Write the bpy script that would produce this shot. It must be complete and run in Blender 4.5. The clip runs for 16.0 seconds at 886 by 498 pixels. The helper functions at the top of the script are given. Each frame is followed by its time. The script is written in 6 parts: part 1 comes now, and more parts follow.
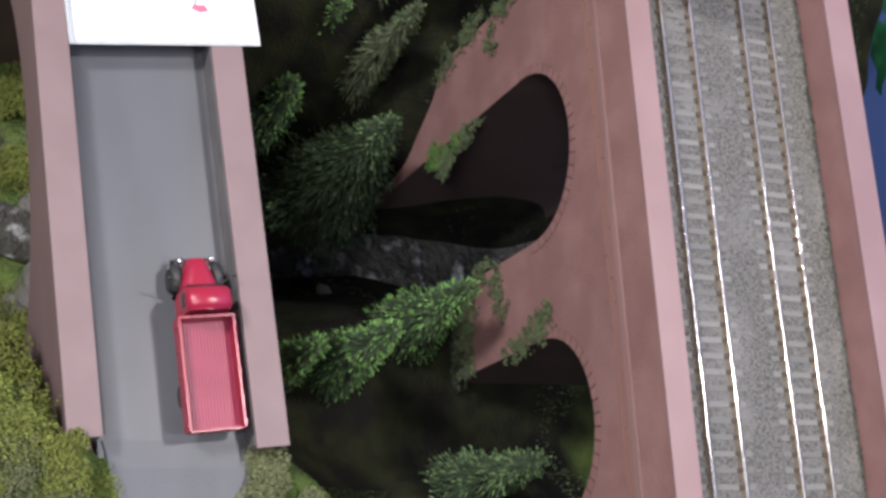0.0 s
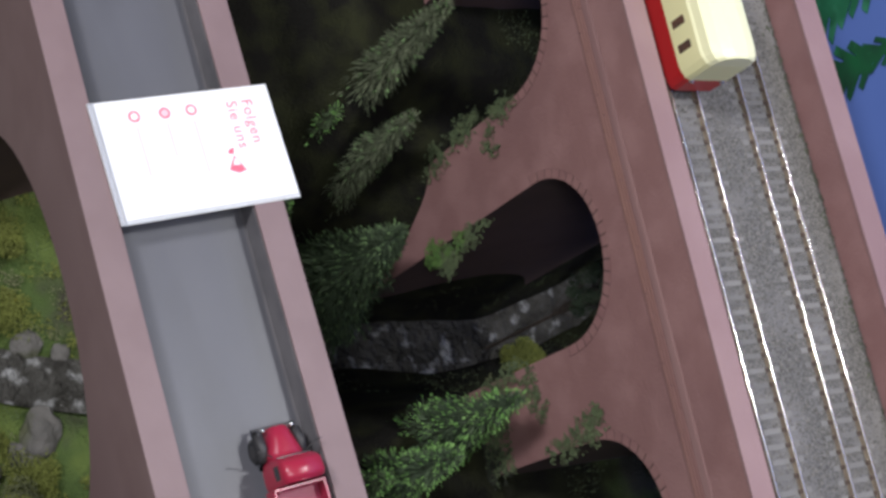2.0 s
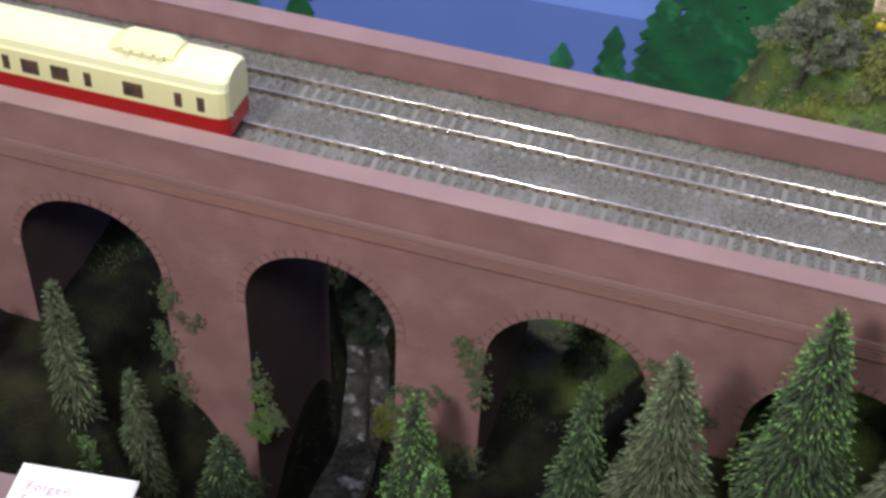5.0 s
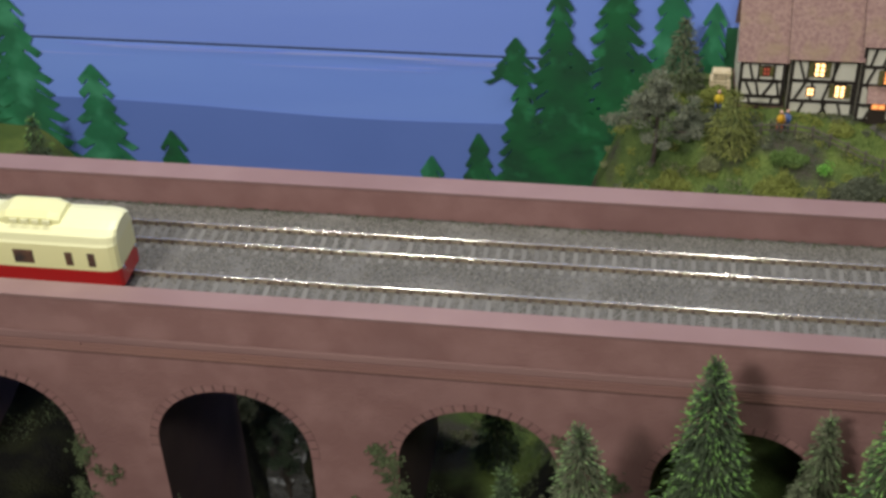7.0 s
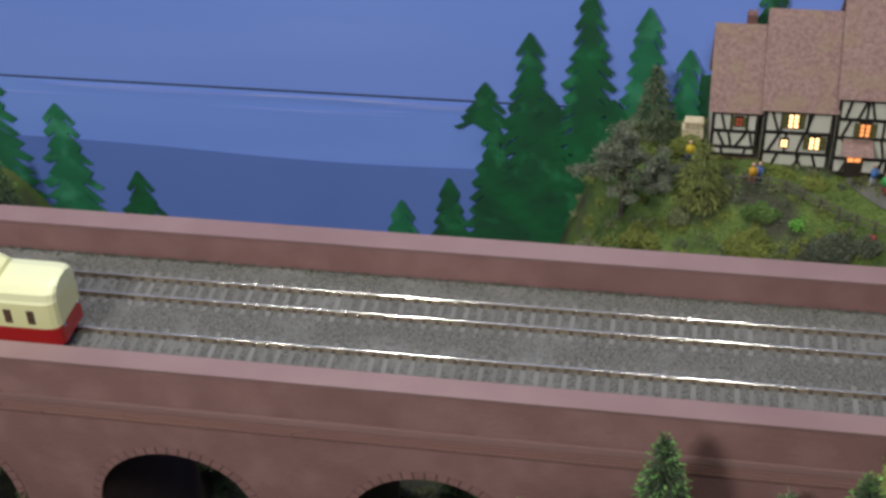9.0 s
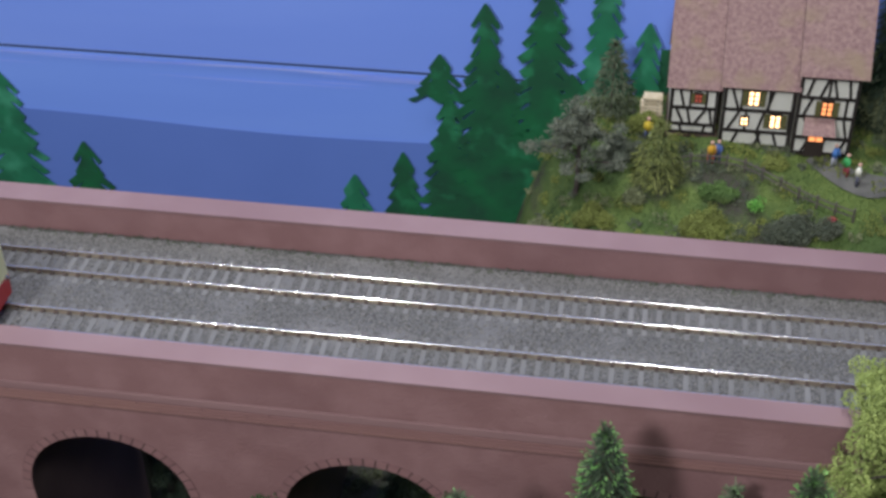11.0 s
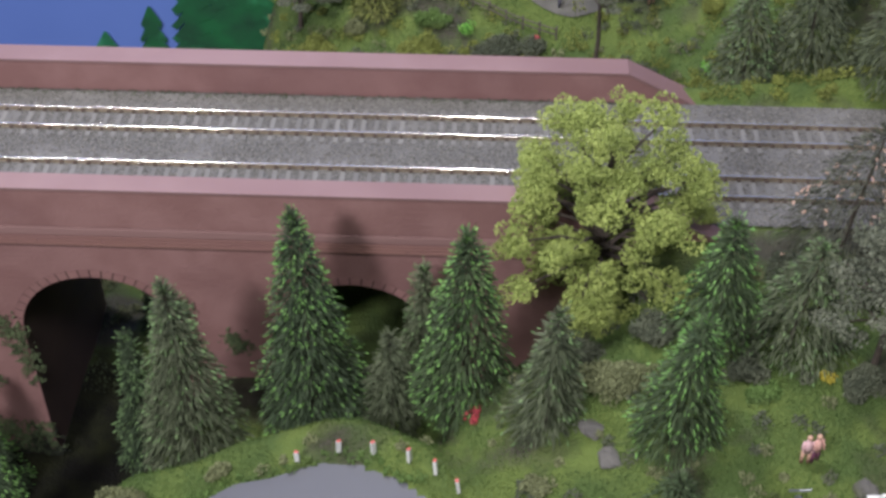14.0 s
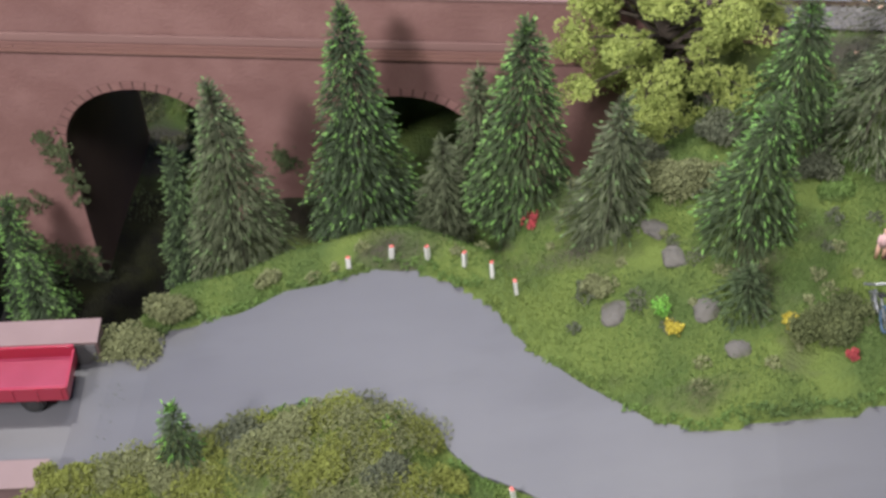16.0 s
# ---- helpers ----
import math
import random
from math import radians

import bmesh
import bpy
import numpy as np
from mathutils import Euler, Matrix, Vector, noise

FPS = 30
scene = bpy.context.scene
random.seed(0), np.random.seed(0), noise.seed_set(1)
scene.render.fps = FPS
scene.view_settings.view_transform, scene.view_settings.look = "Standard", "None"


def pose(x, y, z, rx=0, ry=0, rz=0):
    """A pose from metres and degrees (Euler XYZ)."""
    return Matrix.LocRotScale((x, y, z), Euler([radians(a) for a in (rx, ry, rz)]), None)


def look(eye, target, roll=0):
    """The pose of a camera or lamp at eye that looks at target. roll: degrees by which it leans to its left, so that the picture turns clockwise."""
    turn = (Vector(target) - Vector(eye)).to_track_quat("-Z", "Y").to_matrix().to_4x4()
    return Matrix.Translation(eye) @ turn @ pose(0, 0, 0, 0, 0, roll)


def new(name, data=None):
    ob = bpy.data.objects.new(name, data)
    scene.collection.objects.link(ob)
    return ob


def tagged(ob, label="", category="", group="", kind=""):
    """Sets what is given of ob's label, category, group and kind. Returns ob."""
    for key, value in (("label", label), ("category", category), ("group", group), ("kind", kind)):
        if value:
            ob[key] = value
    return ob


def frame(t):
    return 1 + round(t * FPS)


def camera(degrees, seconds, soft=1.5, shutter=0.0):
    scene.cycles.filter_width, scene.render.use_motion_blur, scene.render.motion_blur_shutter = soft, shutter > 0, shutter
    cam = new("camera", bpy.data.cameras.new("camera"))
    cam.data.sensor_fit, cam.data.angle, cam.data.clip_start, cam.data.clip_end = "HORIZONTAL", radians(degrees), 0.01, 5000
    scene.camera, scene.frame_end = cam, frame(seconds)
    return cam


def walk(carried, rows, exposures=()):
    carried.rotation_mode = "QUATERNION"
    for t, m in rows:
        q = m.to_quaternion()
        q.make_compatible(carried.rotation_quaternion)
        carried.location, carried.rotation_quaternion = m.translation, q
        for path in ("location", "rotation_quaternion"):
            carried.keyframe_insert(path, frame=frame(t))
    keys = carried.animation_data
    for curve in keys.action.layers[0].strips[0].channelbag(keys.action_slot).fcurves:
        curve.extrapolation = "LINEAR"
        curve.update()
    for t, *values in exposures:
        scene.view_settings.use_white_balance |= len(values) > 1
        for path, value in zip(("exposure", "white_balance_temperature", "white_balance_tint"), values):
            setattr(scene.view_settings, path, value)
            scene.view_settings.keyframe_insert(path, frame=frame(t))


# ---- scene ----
cam = camera(36.10, 16.0, soft=3.1)
PATH = [
    (0, (0.3306, -0.3420, 0.8755), (0.1876, -0.1383, 0.4419), 55.32),
    (0.5, (0.3097, -0.3457, 0.8731), (0.1675, -0.1416, 0.4393), 56.42),
    (1, (0.2853, -0.3564, 0.8673), (0.1439, -0.1488, 0.4350), 58.52),
    (1.5, (0.2611, -0.3978, 0.8624), (0.1241, -0.1677, 0.4401), 57.45),
    (2, (0.2516, -0.4350, 0.8600), (0.1262, -0.1771, 0.4504), 56.24),
    (2.5, (0.2694, -0.4680, 0.8467), (0.1506, -0.1934, 0.4461), 44.44),
    (3, (0.2788, -0.4851, 0.8351), (0.1495, -0.2027, 0.4433), 34.22),
    (3.5, (0.2985, -0.4831, 0.8263), (0.1649, -0.1904, 0.4436), 24.20),
    (3.7, (0.3110, -0.4771, 0.8281), (0.1712, -0.1780, 0.4526), 19.22),
    (5.8, (0.2817, -0.5302, 0.8494), (0.2094, -0.1521, 0.5303), -1.71),
    (6, (0.2829, -0.5344, 0.8507), (0.2118, -0.1501, 0.5389), -2.12),
    (6.5, (0.2905, -0.5421, 0.8528), (0.2242, -0.1511, 0.5484), -1.97),
    (7, (0.3061, -0.5373, 0.8567), (0.2378, -0.1454, 0.5538), -2.38),
    (7.5, (0.3195, -0.5213, 0.8610), (0.2433, -0.1273, 0.5628), -2.63),
    (8, (0.3225, -0.5041, 0.8593), (0.2425, -0.1113, 0.5603), -2.50),
    (8.5, (0.3269, -0.5049, 0.8634), (0.2485, -0.1130, 0.5629), -2.19),
    (8.7, (0.3306, -0.5025, 0.8629), (0.2545, -0.1093, 0.5635), -2.35),
    (10.8, (0.3424, -0.4803, 0.8514), (0.2765, -0.0860, 0.5511), -1.43),
    (11, (0.3503, -0.4740, 0.8496), (0.2830, -0.0859, 0.5417), -1.17),
    (11.5, (0.3799, -0.4682, 0.8523), (0.3148, -0.0828, 0.5406), 0.45),
    (12, (0.4051, -0.4738, 0.8473), (0.3428, -0.0942, 0.5279), 1.05),
    (12.5, (0.4112, -0.5081, 0.8447), (0.3713, -0.1269, 0.5236), 2.00),
    (13, (0.4118, -0.5285, 0.8439), (0.3831, -0.1486, 0.5200), 1.44),
    (13.5, (0.4252, -0.5384, 0.8377), (0.4017, -0.1623, 0.5090), 0.56),
    (14, (0.4396, -0.5424, 0.8387), (0.4223, -0.1682, 0.5075), -0.11),
    (14.5, (0.4481, -0.5494, 0.8304), (0.4300, -0.1769, 0.4974), -0.65),
    (15, (0.4512, -0.5457, 0.8159), (0.4265, -0.1828, 0.4729), -1.48),
    (15.5, (0.4390, -0.5490, 0.8056), (0.4143, -0.1934, 0.4550), -1.25),
    (16, (0.4322, -0.5561, 0.7909), (0.4019, -0.2082, 0.4330), -1.73),
]
walk(cam, [(t, look(eye, target, roll)) for t, eye, target, roll in PATH],
     exposures=((0, 0.26, 6350, 10), (1, 0.0, 6250, 10), (2, -0.18, 6150, 10), (3.5, -0.12, 6300, 10), (5.8, 0.05, 6450, 8), (6.0, 0.0, 6500, 7.5), (6.5, -0.16, 6700, 6), (7.5, -0.42, 7000, 2.5), (8.5, -0.46, 6700, 2.5), (11, -0.25, 5900, 9), (12.5, 0.04, 6050, 11), (13.5, 0.08, 6200, 11), (14.5, 0.08, 6300, 11), (16, 0.42, 6600, 9)))

# ---- light: the hall's lamps above the layout, and one added fill ----
world = bpy.data.worlds.new("hall")
scene.world = world
world.use_nodes = True
world.node_tree.nodes["Background"].inputs[0].default_value = (0.80, 0.88, 1.0, 1)
world.node_tree.nodes["Background"].inputs[1].default_value = 0.075


def lamp(name, eye, target, size, watts, colour=(1, 0.96, 0.9)):
    d = bpy.data.lights.new(name, "AREA")
    d.shape, d.size, d.energy, d.color = "DISK", size, watts, colour
    ob = new(name, d)
    ob.matrix_world = look(eye, target)
    return ob


lamp("ceiling_spot", (0.05, 0.17, 1.36), (0.2, -0.05, 0.38), 0.05, 6.0, (1, 0.97, 0.94))
lamp("ceiling_spot", (0.42, 0.14, 1.35), (0.4, -0.05, 0.38), 0.07, 2.6, (1, 0.97, 0.94))
lamp("hall_and_fill_lamp", (-0.27, -1.15, 1.47), (0.3, 0.0, 0.38), 0.22, 18.0, (1, 0.97, 0.96))
# added fill with no known source, brightens the upright walls and the backdrop
lamp("hall_and_fill_lamp", (0.45, -0.9, 1.7), (0.38, 0.0, 0.38), 0.35, 9.2, (1, 0.97, 0.96))

# ---- materials ----


def material(name, colour, rough=0.7, metal=0.0, second=None, scale=60.0, mix=(0.35, 0.65), bump=0.0, bscale=400.0, bdist=0.0006,
             random_amount=0.0, island=0.0, third=None, tscale=12.0, tmix=(0.5, 0.7), spec=0.5, stretch=(1, 1, 1)):
    """Base colour, a second tone by noise, a third by a larger noise, fine bump, and a shift of brightness per object or per island."""
    m = bpy.data.materials.new(name)
    m.use_nodes = True
    n, l = m.node_tree.nodes, m.node_tree.links
    b = n["Principled BSDF"]
    b.inputs["Roughness"].default_value, b.inputs["Metallic"].default_value = rough, metal
    b.inputs["Specular IOR Level"].default_value = spec
    tc = n.new("ShaderNodeTexCoord")
    mp = n.new("ShaderNodeMapping")
    mp.inputs["Scale"].default_value = stretch
    l.new(tc.outputs["Object"], mp.inputs["Vector"])
    out = None

    def tone(prev, col, sc, lim, detail):
        t = n.new("ShaderNodeTexNoise")
        t.inputs["Scale"].default_value, t.inputs["Detail"].default_value = sc, detail
        l.new(mp.outputs[0], t.inputs["Vector"])
        r = n.new("ShaderNodeMapRange")
        r.inputs[1].default_value, r.inputs[2].default_value = lim
        l.new(t.outputs["Fac"], r.inputs[0])
        x = n.new("ShaderNodeMix")
        x.data_type = "RGBA"
        l.new(r.outputs[0], x.inputs[0])
        if prev is None:
            x.inputs[6].default_value = (*colour, 1)
        else:
            l.new(prev, x.inputs[6])
        x.inputs[7].default_value = (*col, 1)
        return x.outputs[2]

    if second:
        out = tone(out, second, scale, mix, 6)
    if third:
        out = tone(out, third, tscale, tmix, 4)
    if random_amount or island:
        src = n.new("ShaderNodeObjectInfo").outputs["Random"] if random_amount else n.new("ShaderNodeNewGeometry").outputs["Random Per Island"]
        amt = random_amount or island
        r = n.new("ShaderNodeMapRange")
        r.inputs[3].default_value, r.inputs[4].default_value = 1 - amt, 1 + amt
        l.new(src, r.inputs[0])
        v = n.new("ShaderNodeVectorMath")
        v.operation = "SCALE"
        if out is None:
            v.inputs[0].default_value = colour
        else:
            l.new(out, v.inputs[0])
        l.new(r.outputs[0], v.inputs["Scale"])
        out = v.outputs[0]
    if out is None:
        b.inputs["Base Color"].default_value = (*colour, 1)
    else:
        l.new(out, b.inputs["Base Color"])
    if bump:
        t = n.new("ShaderNodeTexNoise")
        t.inputs["Scale"].default_value, t.inputs["Detail"].default_value = bscale, 5
        l.new(mp.outputs[0], t.inputs["Vector"])
        bp = n.new("ShaderNodeBump")
        bp.inputs["Strength"].default_value, bp.inputs["Distance"].default_value = bump, bdist
        l.new(t.outputs["Fac"], bp.inputs["Height"])
        l.new(bp.outputs[0], b.inputs["Normal"])
    return m


def glow(name, colour, strength):
    m = bpy.data.materials.new(name)
    m.use_nodes = True
    b = m.node_tree.nodes["Principled BSDF"]
    b.inputs["Base Color"].default_value = (*colour, 1)
    b.inputs["Emission Color"].default_value = (*colour, 1)
    b.inputs["Emission Strength"].default_value = strength
    return m


MAUVE = material("mauve_wall_paint", (0.263, 0.138, 0.130), 0.7, second=(0.312, 0.172, 0.163), scale=48, mix=(0.4, 0.62), bump=0.5, bscale=520, bdist=0.0008, third=(0.208, 0.109, 0.106), tscale=11, tmix=(0.46, 0.78))
COPING = material("coping_paint", (0.252, 0.152, 0.148), 0.5, second=(0.278, 0.174, 0.168), scale=40, bump=0.2, bscale=700, third=(0.222, 0.130, 0.126), tscale=7)
RUST_BAND = material("rust_washed_paint", (0.280, 0.147, 0.122), 0.75, second=(0.255, 0.134, 0.126), scale=60, stretch=(0.12, 1, 1), bump=0.3, bscale=500, third=(0.315, 0.185, 0.138), tscale=20)
PALEBAND = material("pale_band_paint", (0.3042, 0.1774, 0.1673), 0.75, second=(0.2535, 0.142, 0.1369), scale=50, stretch=(0.15, 1, 1), bump=0.3, bscale=500)
VOUSSOIR = material("voussoir_paint", (0.2482, 0.1264, 0.1218), 0.75, second=(0.2934, 0.158, 0.1467), scale=80, bump=0.3, bscale=900, random_amount=0.07)
JOINTDARK = material("dark_joint", (0.085, 0.046, 0.044), 0.9, second=(0.11, 0.06, 0.058), scale=120)
# wall paint darkened for the arches' inner faces, their shade put into the colour
BARREL = material("shaded_arch_paint", (0.10, 0.062, 0.060), 0.85, second=(0.13, 0.08, 0.075), scale=25, bump=0.3, bscale=600)
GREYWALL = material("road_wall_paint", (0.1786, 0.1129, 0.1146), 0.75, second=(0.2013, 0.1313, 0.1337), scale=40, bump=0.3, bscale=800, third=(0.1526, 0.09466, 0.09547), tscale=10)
GREYCOPE = material("road_coping_paint", (0.1993, 0.1334, 0.1361), 0.55, second=(0.2203, 0.1504, 0.1539), scale=50, bump=0.2, bscale=700, third=(0.1751, 0.1164, 0.1183), tscale=9)
ASPHALT = material("painted_asphalt", (0.101, 0.101, 0.1161), 0.45, second=(0.1139, 0.1139, 0.1289), scale=22, stretch=(0.5, 1.6, 1), bump=0.15, bscale=1500, third=(0.09031, 0.09031, 0.101), tscale=16, tmix=(0.5, 0.68))
# dark grey; on the gutter strips it paints the parapet's shade
GUTTER = material("dark_edge_grey", (0.104, 0.1, 0.108), 0.85, second=(0.144, 0.136, 0.144), scale=50)
BALLAST = material("grey_ballast", (0.160, 0.152, 0.143), 0.95, second=(0.072, 0.067, 0.063), scale=700, mix=(0.45, 0.62), bump=1.0, bscale=1000, bdist=0.0012, third=(0.1915, 0.1824, 0.1778), tscale=30)
STONE = material("ballast_stone", (0.172, 0.163, 0.153), 0.95, island=0.55)
SLEEPER = material("weathered_sleeper", (0.178, 0.170, 0.159), 0.85, second=(0.1672, 0.1581, 0.1505), scale=300, stretch=(3, 0.5, 1), random_amount=0.18, bump=0.3, bscale=900)
CHAIR = material("rail_chair_rust", (0.085, 0.055, 0.040), 0.8, second=(0.08, 0.055, 0.045), scale=400)
RAILTOP = material("polished_rail_top", (0.76, 0.71, 0.65), 0.13, 0.8, second=(0.84, 0.78, 0.71), scale=90)
RAILSIDE = material("brassy_rail_side", (0.36, 0.30, 0.23), 0.45, 0.4, second=(0.25, 0.20, 0.155), scale=150)
GROUND = material("flocked_ground", (0.073, 0.110, 0.034), 0.95, second=(0.122, 0.164, 0.044), scale=30, mix=(0.42, 0.6), bump=1.0, bscale=600, bdist=0.0018, third=(0.066, 0.062, 0.046), tscale=18, tmix=(0.54, 0.66))


def add_shaded_soil(m):
    """Dark peat, with the valley's shade painted into its colour, where the mesh's mask says so."""
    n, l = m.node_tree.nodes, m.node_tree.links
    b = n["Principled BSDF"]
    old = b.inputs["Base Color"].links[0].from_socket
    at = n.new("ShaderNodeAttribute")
    at.attribute_name = "shaded_soil"
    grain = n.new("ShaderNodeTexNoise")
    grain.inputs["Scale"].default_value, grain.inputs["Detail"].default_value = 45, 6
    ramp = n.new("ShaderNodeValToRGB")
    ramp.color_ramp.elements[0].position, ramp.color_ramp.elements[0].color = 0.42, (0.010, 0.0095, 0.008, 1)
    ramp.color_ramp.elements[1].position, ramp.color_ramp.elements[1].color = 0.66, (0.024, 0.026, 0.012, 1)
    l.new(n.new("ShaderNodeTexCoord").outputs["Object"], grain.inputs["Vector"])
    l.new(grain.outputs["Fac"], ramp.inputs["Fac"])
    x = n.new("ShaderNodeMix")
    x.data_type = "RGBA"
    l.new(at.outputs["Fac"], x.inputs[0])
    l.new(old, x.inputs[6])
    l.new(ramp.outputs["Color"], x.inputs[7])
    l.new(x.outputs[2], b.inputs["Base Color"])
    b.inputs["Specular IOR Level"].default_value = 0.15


add_shaded_soil(GROUND)
GRASS = material("static_grass", (0.101, 0.170, 0.040), 0.9, second=(0.070, 0.114, 0.032), scale=26, mix=(0.44, 0.62), island=0.14, third=(0.155, 0.206, 0.047), tscale=14, tmix=(0.52, 0.66))
MOSS = material("moss_flock", (0.1512, 0.171, 0.04), 0.95, second=(0.2016, 0.228, 0.048), scale=60, island=0.22)
OLIVE = material("olive_foam", (0.145, 0.158, 0.076), 0.95, second=(0.19, 0.205, 0.098), scale=80, island=0.22)
BROWNBUSH = material("brown_foam", (0.13, 0.105, 0.055), 0.95, second=(0.085, 0.075, 0.04), scale=80, island=0.25)
HEATH = material("dark_olive_foam", (0.105, 0.122, 0.048), 0.95, second=(0.075, 0.092, 0.036), scale=80, island=0.18)
DARKBUSH = material("dark_foam", (0.0792, 0.0912, 0.06), 0.95, second=(0.1152, 0.1254, 0.08), scale=80, island=0.22)
LIME = material("lime_leaf_flock", (0.37, 0.43, 0.12), 0.85, second=(0.25, 0.31, 0.08), scale=90, island=0.14)
BRIGHT = material("bright_green_leaf", (0.13, 0.36, 0.05), 0.85, second=(0.22, 0.42, 0.08), scale=200, island=0.3)
YELLOW = material("yellow_flower", (0.46, 0.38, 0.05), 0.85, island=0.3)
REDFL = material("red_flower", (0.36, 0.055, 0.065), 0.85, island=0.4)
NEEDLE = material("spruce_needle", (0.04435, 0.07022, 0.03582), 0.9, second=(0.06653, 0.09698, 0.04884), scale=60, island=0.45)
NEEDLE_GREY = material("grey_green_needle", (0.0828, 0.1026, 0.0555), 0.9, second=(0.1152, 0.133, 0.0777), scale=60, island=0.45)
NEEDLE_BLUE = material("blue_green_needle", (0.050, 0.078, 0.034), 0.9, second=(0.072, 0.106, 0.046), scale=60, island=0.45)
NEEDLE_YELLOW = material("yellow_green_needle", (0.14, 0.16, 0.048), 0.9, second=(0.19, 0.205, 0.06), scale=60, island=0.4)
NEEDLE_DARK = material("dark_needle", (0.0252, 0.0418, 0.0222), 0.9, second=(0.0432, 0.0608, 0.0333), scale=60, island=0.4)
TIPS = material("light_green_shoot", (0.125, 0.29, 0.060), 0.85, second=(0.19, 0.35, 0.10), scale=120, island=0.4)
TIPS_PALE = material("pale_shoot", (0.16, 0.27, 0.10), 0.85, second=(0.138, 0.216, 0.091), scale=120, island=0.35)
BARK = material("dark_bark", (0.055, 0.042, 0.035), 0.9, second=(0.09, 0.07, 0.055), scale=300, bump=0.5, bscale=600)
ROCK = material("grey_rock", (0.1364, 0.1271, 0.1178), 0.85, second=(0.0744, 0.0713, 0.0651), scale=60, bump=0.8, bscale=200, bdist=0.002, third=(0.0806, 0.0868, 0.0372), tscale=30)
# the white third tone paints the ripples' glints into the water's colour
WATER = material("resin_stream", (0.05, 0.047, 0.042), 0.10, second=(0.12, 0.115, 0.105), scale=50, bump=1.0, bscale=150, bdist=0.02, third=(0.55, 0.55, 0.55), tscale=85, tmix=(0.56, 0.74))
DARKOLIVE = material("brown_green_needle", (0.062, 0.066, 0.045), 0.9, second=(0.085, 0.088, 0.06), scale=60, island=0.4)

# ---- mesh helpers ----


def part(name, bm, mat, parent=None, label="", smooth=False):
    me = bpy.data.meshes.new(name)
    bm.normal_update()
    bm.to_mesh(me)
    bm.free()
    for m in (mat if isinstance(mat, (list, tuple)) else [mat]):
        me.materials.append(m)
    if smooth:
        me.polygons.foreach_set("use_smooth", [True] * len(me.polygons))
    ob = new(name, me)
    if parent is not None:
        ob.parent = parent
    return tagged(ob, label)


def raw(name, verts, faces, mat, parent=None, label="", smooth=False):
    me = bpy.data.meshes.new(name)
    me.from_pydata([tuple(v) for v in verts], [], [tuple(f) for f in faces])
    me.materials.append(mat)
    if smooth:
        me.polygons.foreach_set("use_smooth", [True] * len(me.polygons))
    ob = new(name, me)
    if parent is not None:
        ob.parent = parent
    return tagged(ob, label)


def thing(name, at, label, category, group="", kind=""):
    ob = new(name)
    ob.empty_display_size = 0.01
    ob.matrix_basis = at if isinstance(at, Matrix) else Matrix.Translation(at)
    return tagged(ob, label, category, group, kind)


def boxes(*specs, bevel=0.0):
    """One bmesh of boxes (x0, y0, z0, x1, y1, z1)."""
    bm = bmesh.new()
    for x0, y0, z0, x1, y1, z1 in specs:
        bmesh.ops.create_cube(bm, size=1, matrix=Matrix.LocRotScale(((x0 + x1) / 2, (y0 + y1) / 2, (z0 + z1) / 2), None, (x1 - x0, y1 - y0, z1 - z0)))
    if bevel:
        bmesh.ops.bevel(bm, geom=bm.edges[:], offset=bevel, segments=2, profile=0.7, affect="EDGES")
    return bm


def tube(points, radii, sides=7, bm=None, cap=True):
    """A tapered tube along points."""
    bm = bm or bmesh.new()
    rings, pts = [], [Vector(p) for p in points]
    for i, p in enumerate(pts):
        d = (pts[min(i + 1, len(pts) - 1)] - pts[max(i - 1, 0)]).normalized()
        a = d.orthogonal().normalized()
        c = d.cross(a)
        rings.append([bm.verts.new(p + radii[i] * (math.cos(k * math.tau / sides) * a + math.sin(k * math.tau / sides) * c)) for k in range(sides)])
    for r, s in zip(rings, rings[1:]):
        for k in range(sides):
            bm.faces.new((r[k], r[(k + 1) % sides], s[(k + 1) % sides], s[k]))
    if cap:
        bm.faces.new(rings[0][::-1])
        bm.faces.new(rings[-1])
    return bm


def smoothstep(a, b, v):
    t = min(1.0, max(0.0, (v - a) / (b - a)))
    return t * t * (3 - 2 * t)


def line(v, knots):
    for (a, p), (b, q) in zip(knots, knots[1:]):
        if v <= b:
            return p if v <= a else p + (q - p) * (v - a) / (b - a)
    return knots[-1][1]


# ---- terrain ----
SLOPE = 0.1016                 # the road bridge's line: y = c + SLOPE * x
ROAD_Z = ((0.25, 0.3225), (0.34, 0.343), (0.42, 0.357), (0.49, 0.380), (0.60, 0.394), (0.9, 0.415))
ROAD_FAR = ((0.20, -0.183), (0.249, -0.177), (0.275, -0.163), (0.302, -0.159), (0.324, -0.149), (0.349, -0.144), (0.364, -0.140), (0.381, -0.141), (0.399, -0.152), (0.415, -0.164), (0.424, -0.178), (0.436, -0.198), (0.450, -0.212), (0.465, -0.226), (0.481, -0.240), (0.495, -0.2465), (0.532, -0.245), (0.550, -0.244), (0.566, -0.238), (0.62, -0.22), (0.8, -0.19))
ROAD_NEAR = ((0.20, -0.242), (0.239, -0.238), (0.277, -0.229), (0.306, -0.223), (0.322, -0.216), (0.343, -0.211), (0.362, -0.211), (0.381, -0.218), (0.396, -0.230), (0.406, -0.242), (0.418, -0.255), (0.435, -0.264), (0.446, -0.272), (0.50, -0.305), (0.60, -0.315), (0.8, -0.29))


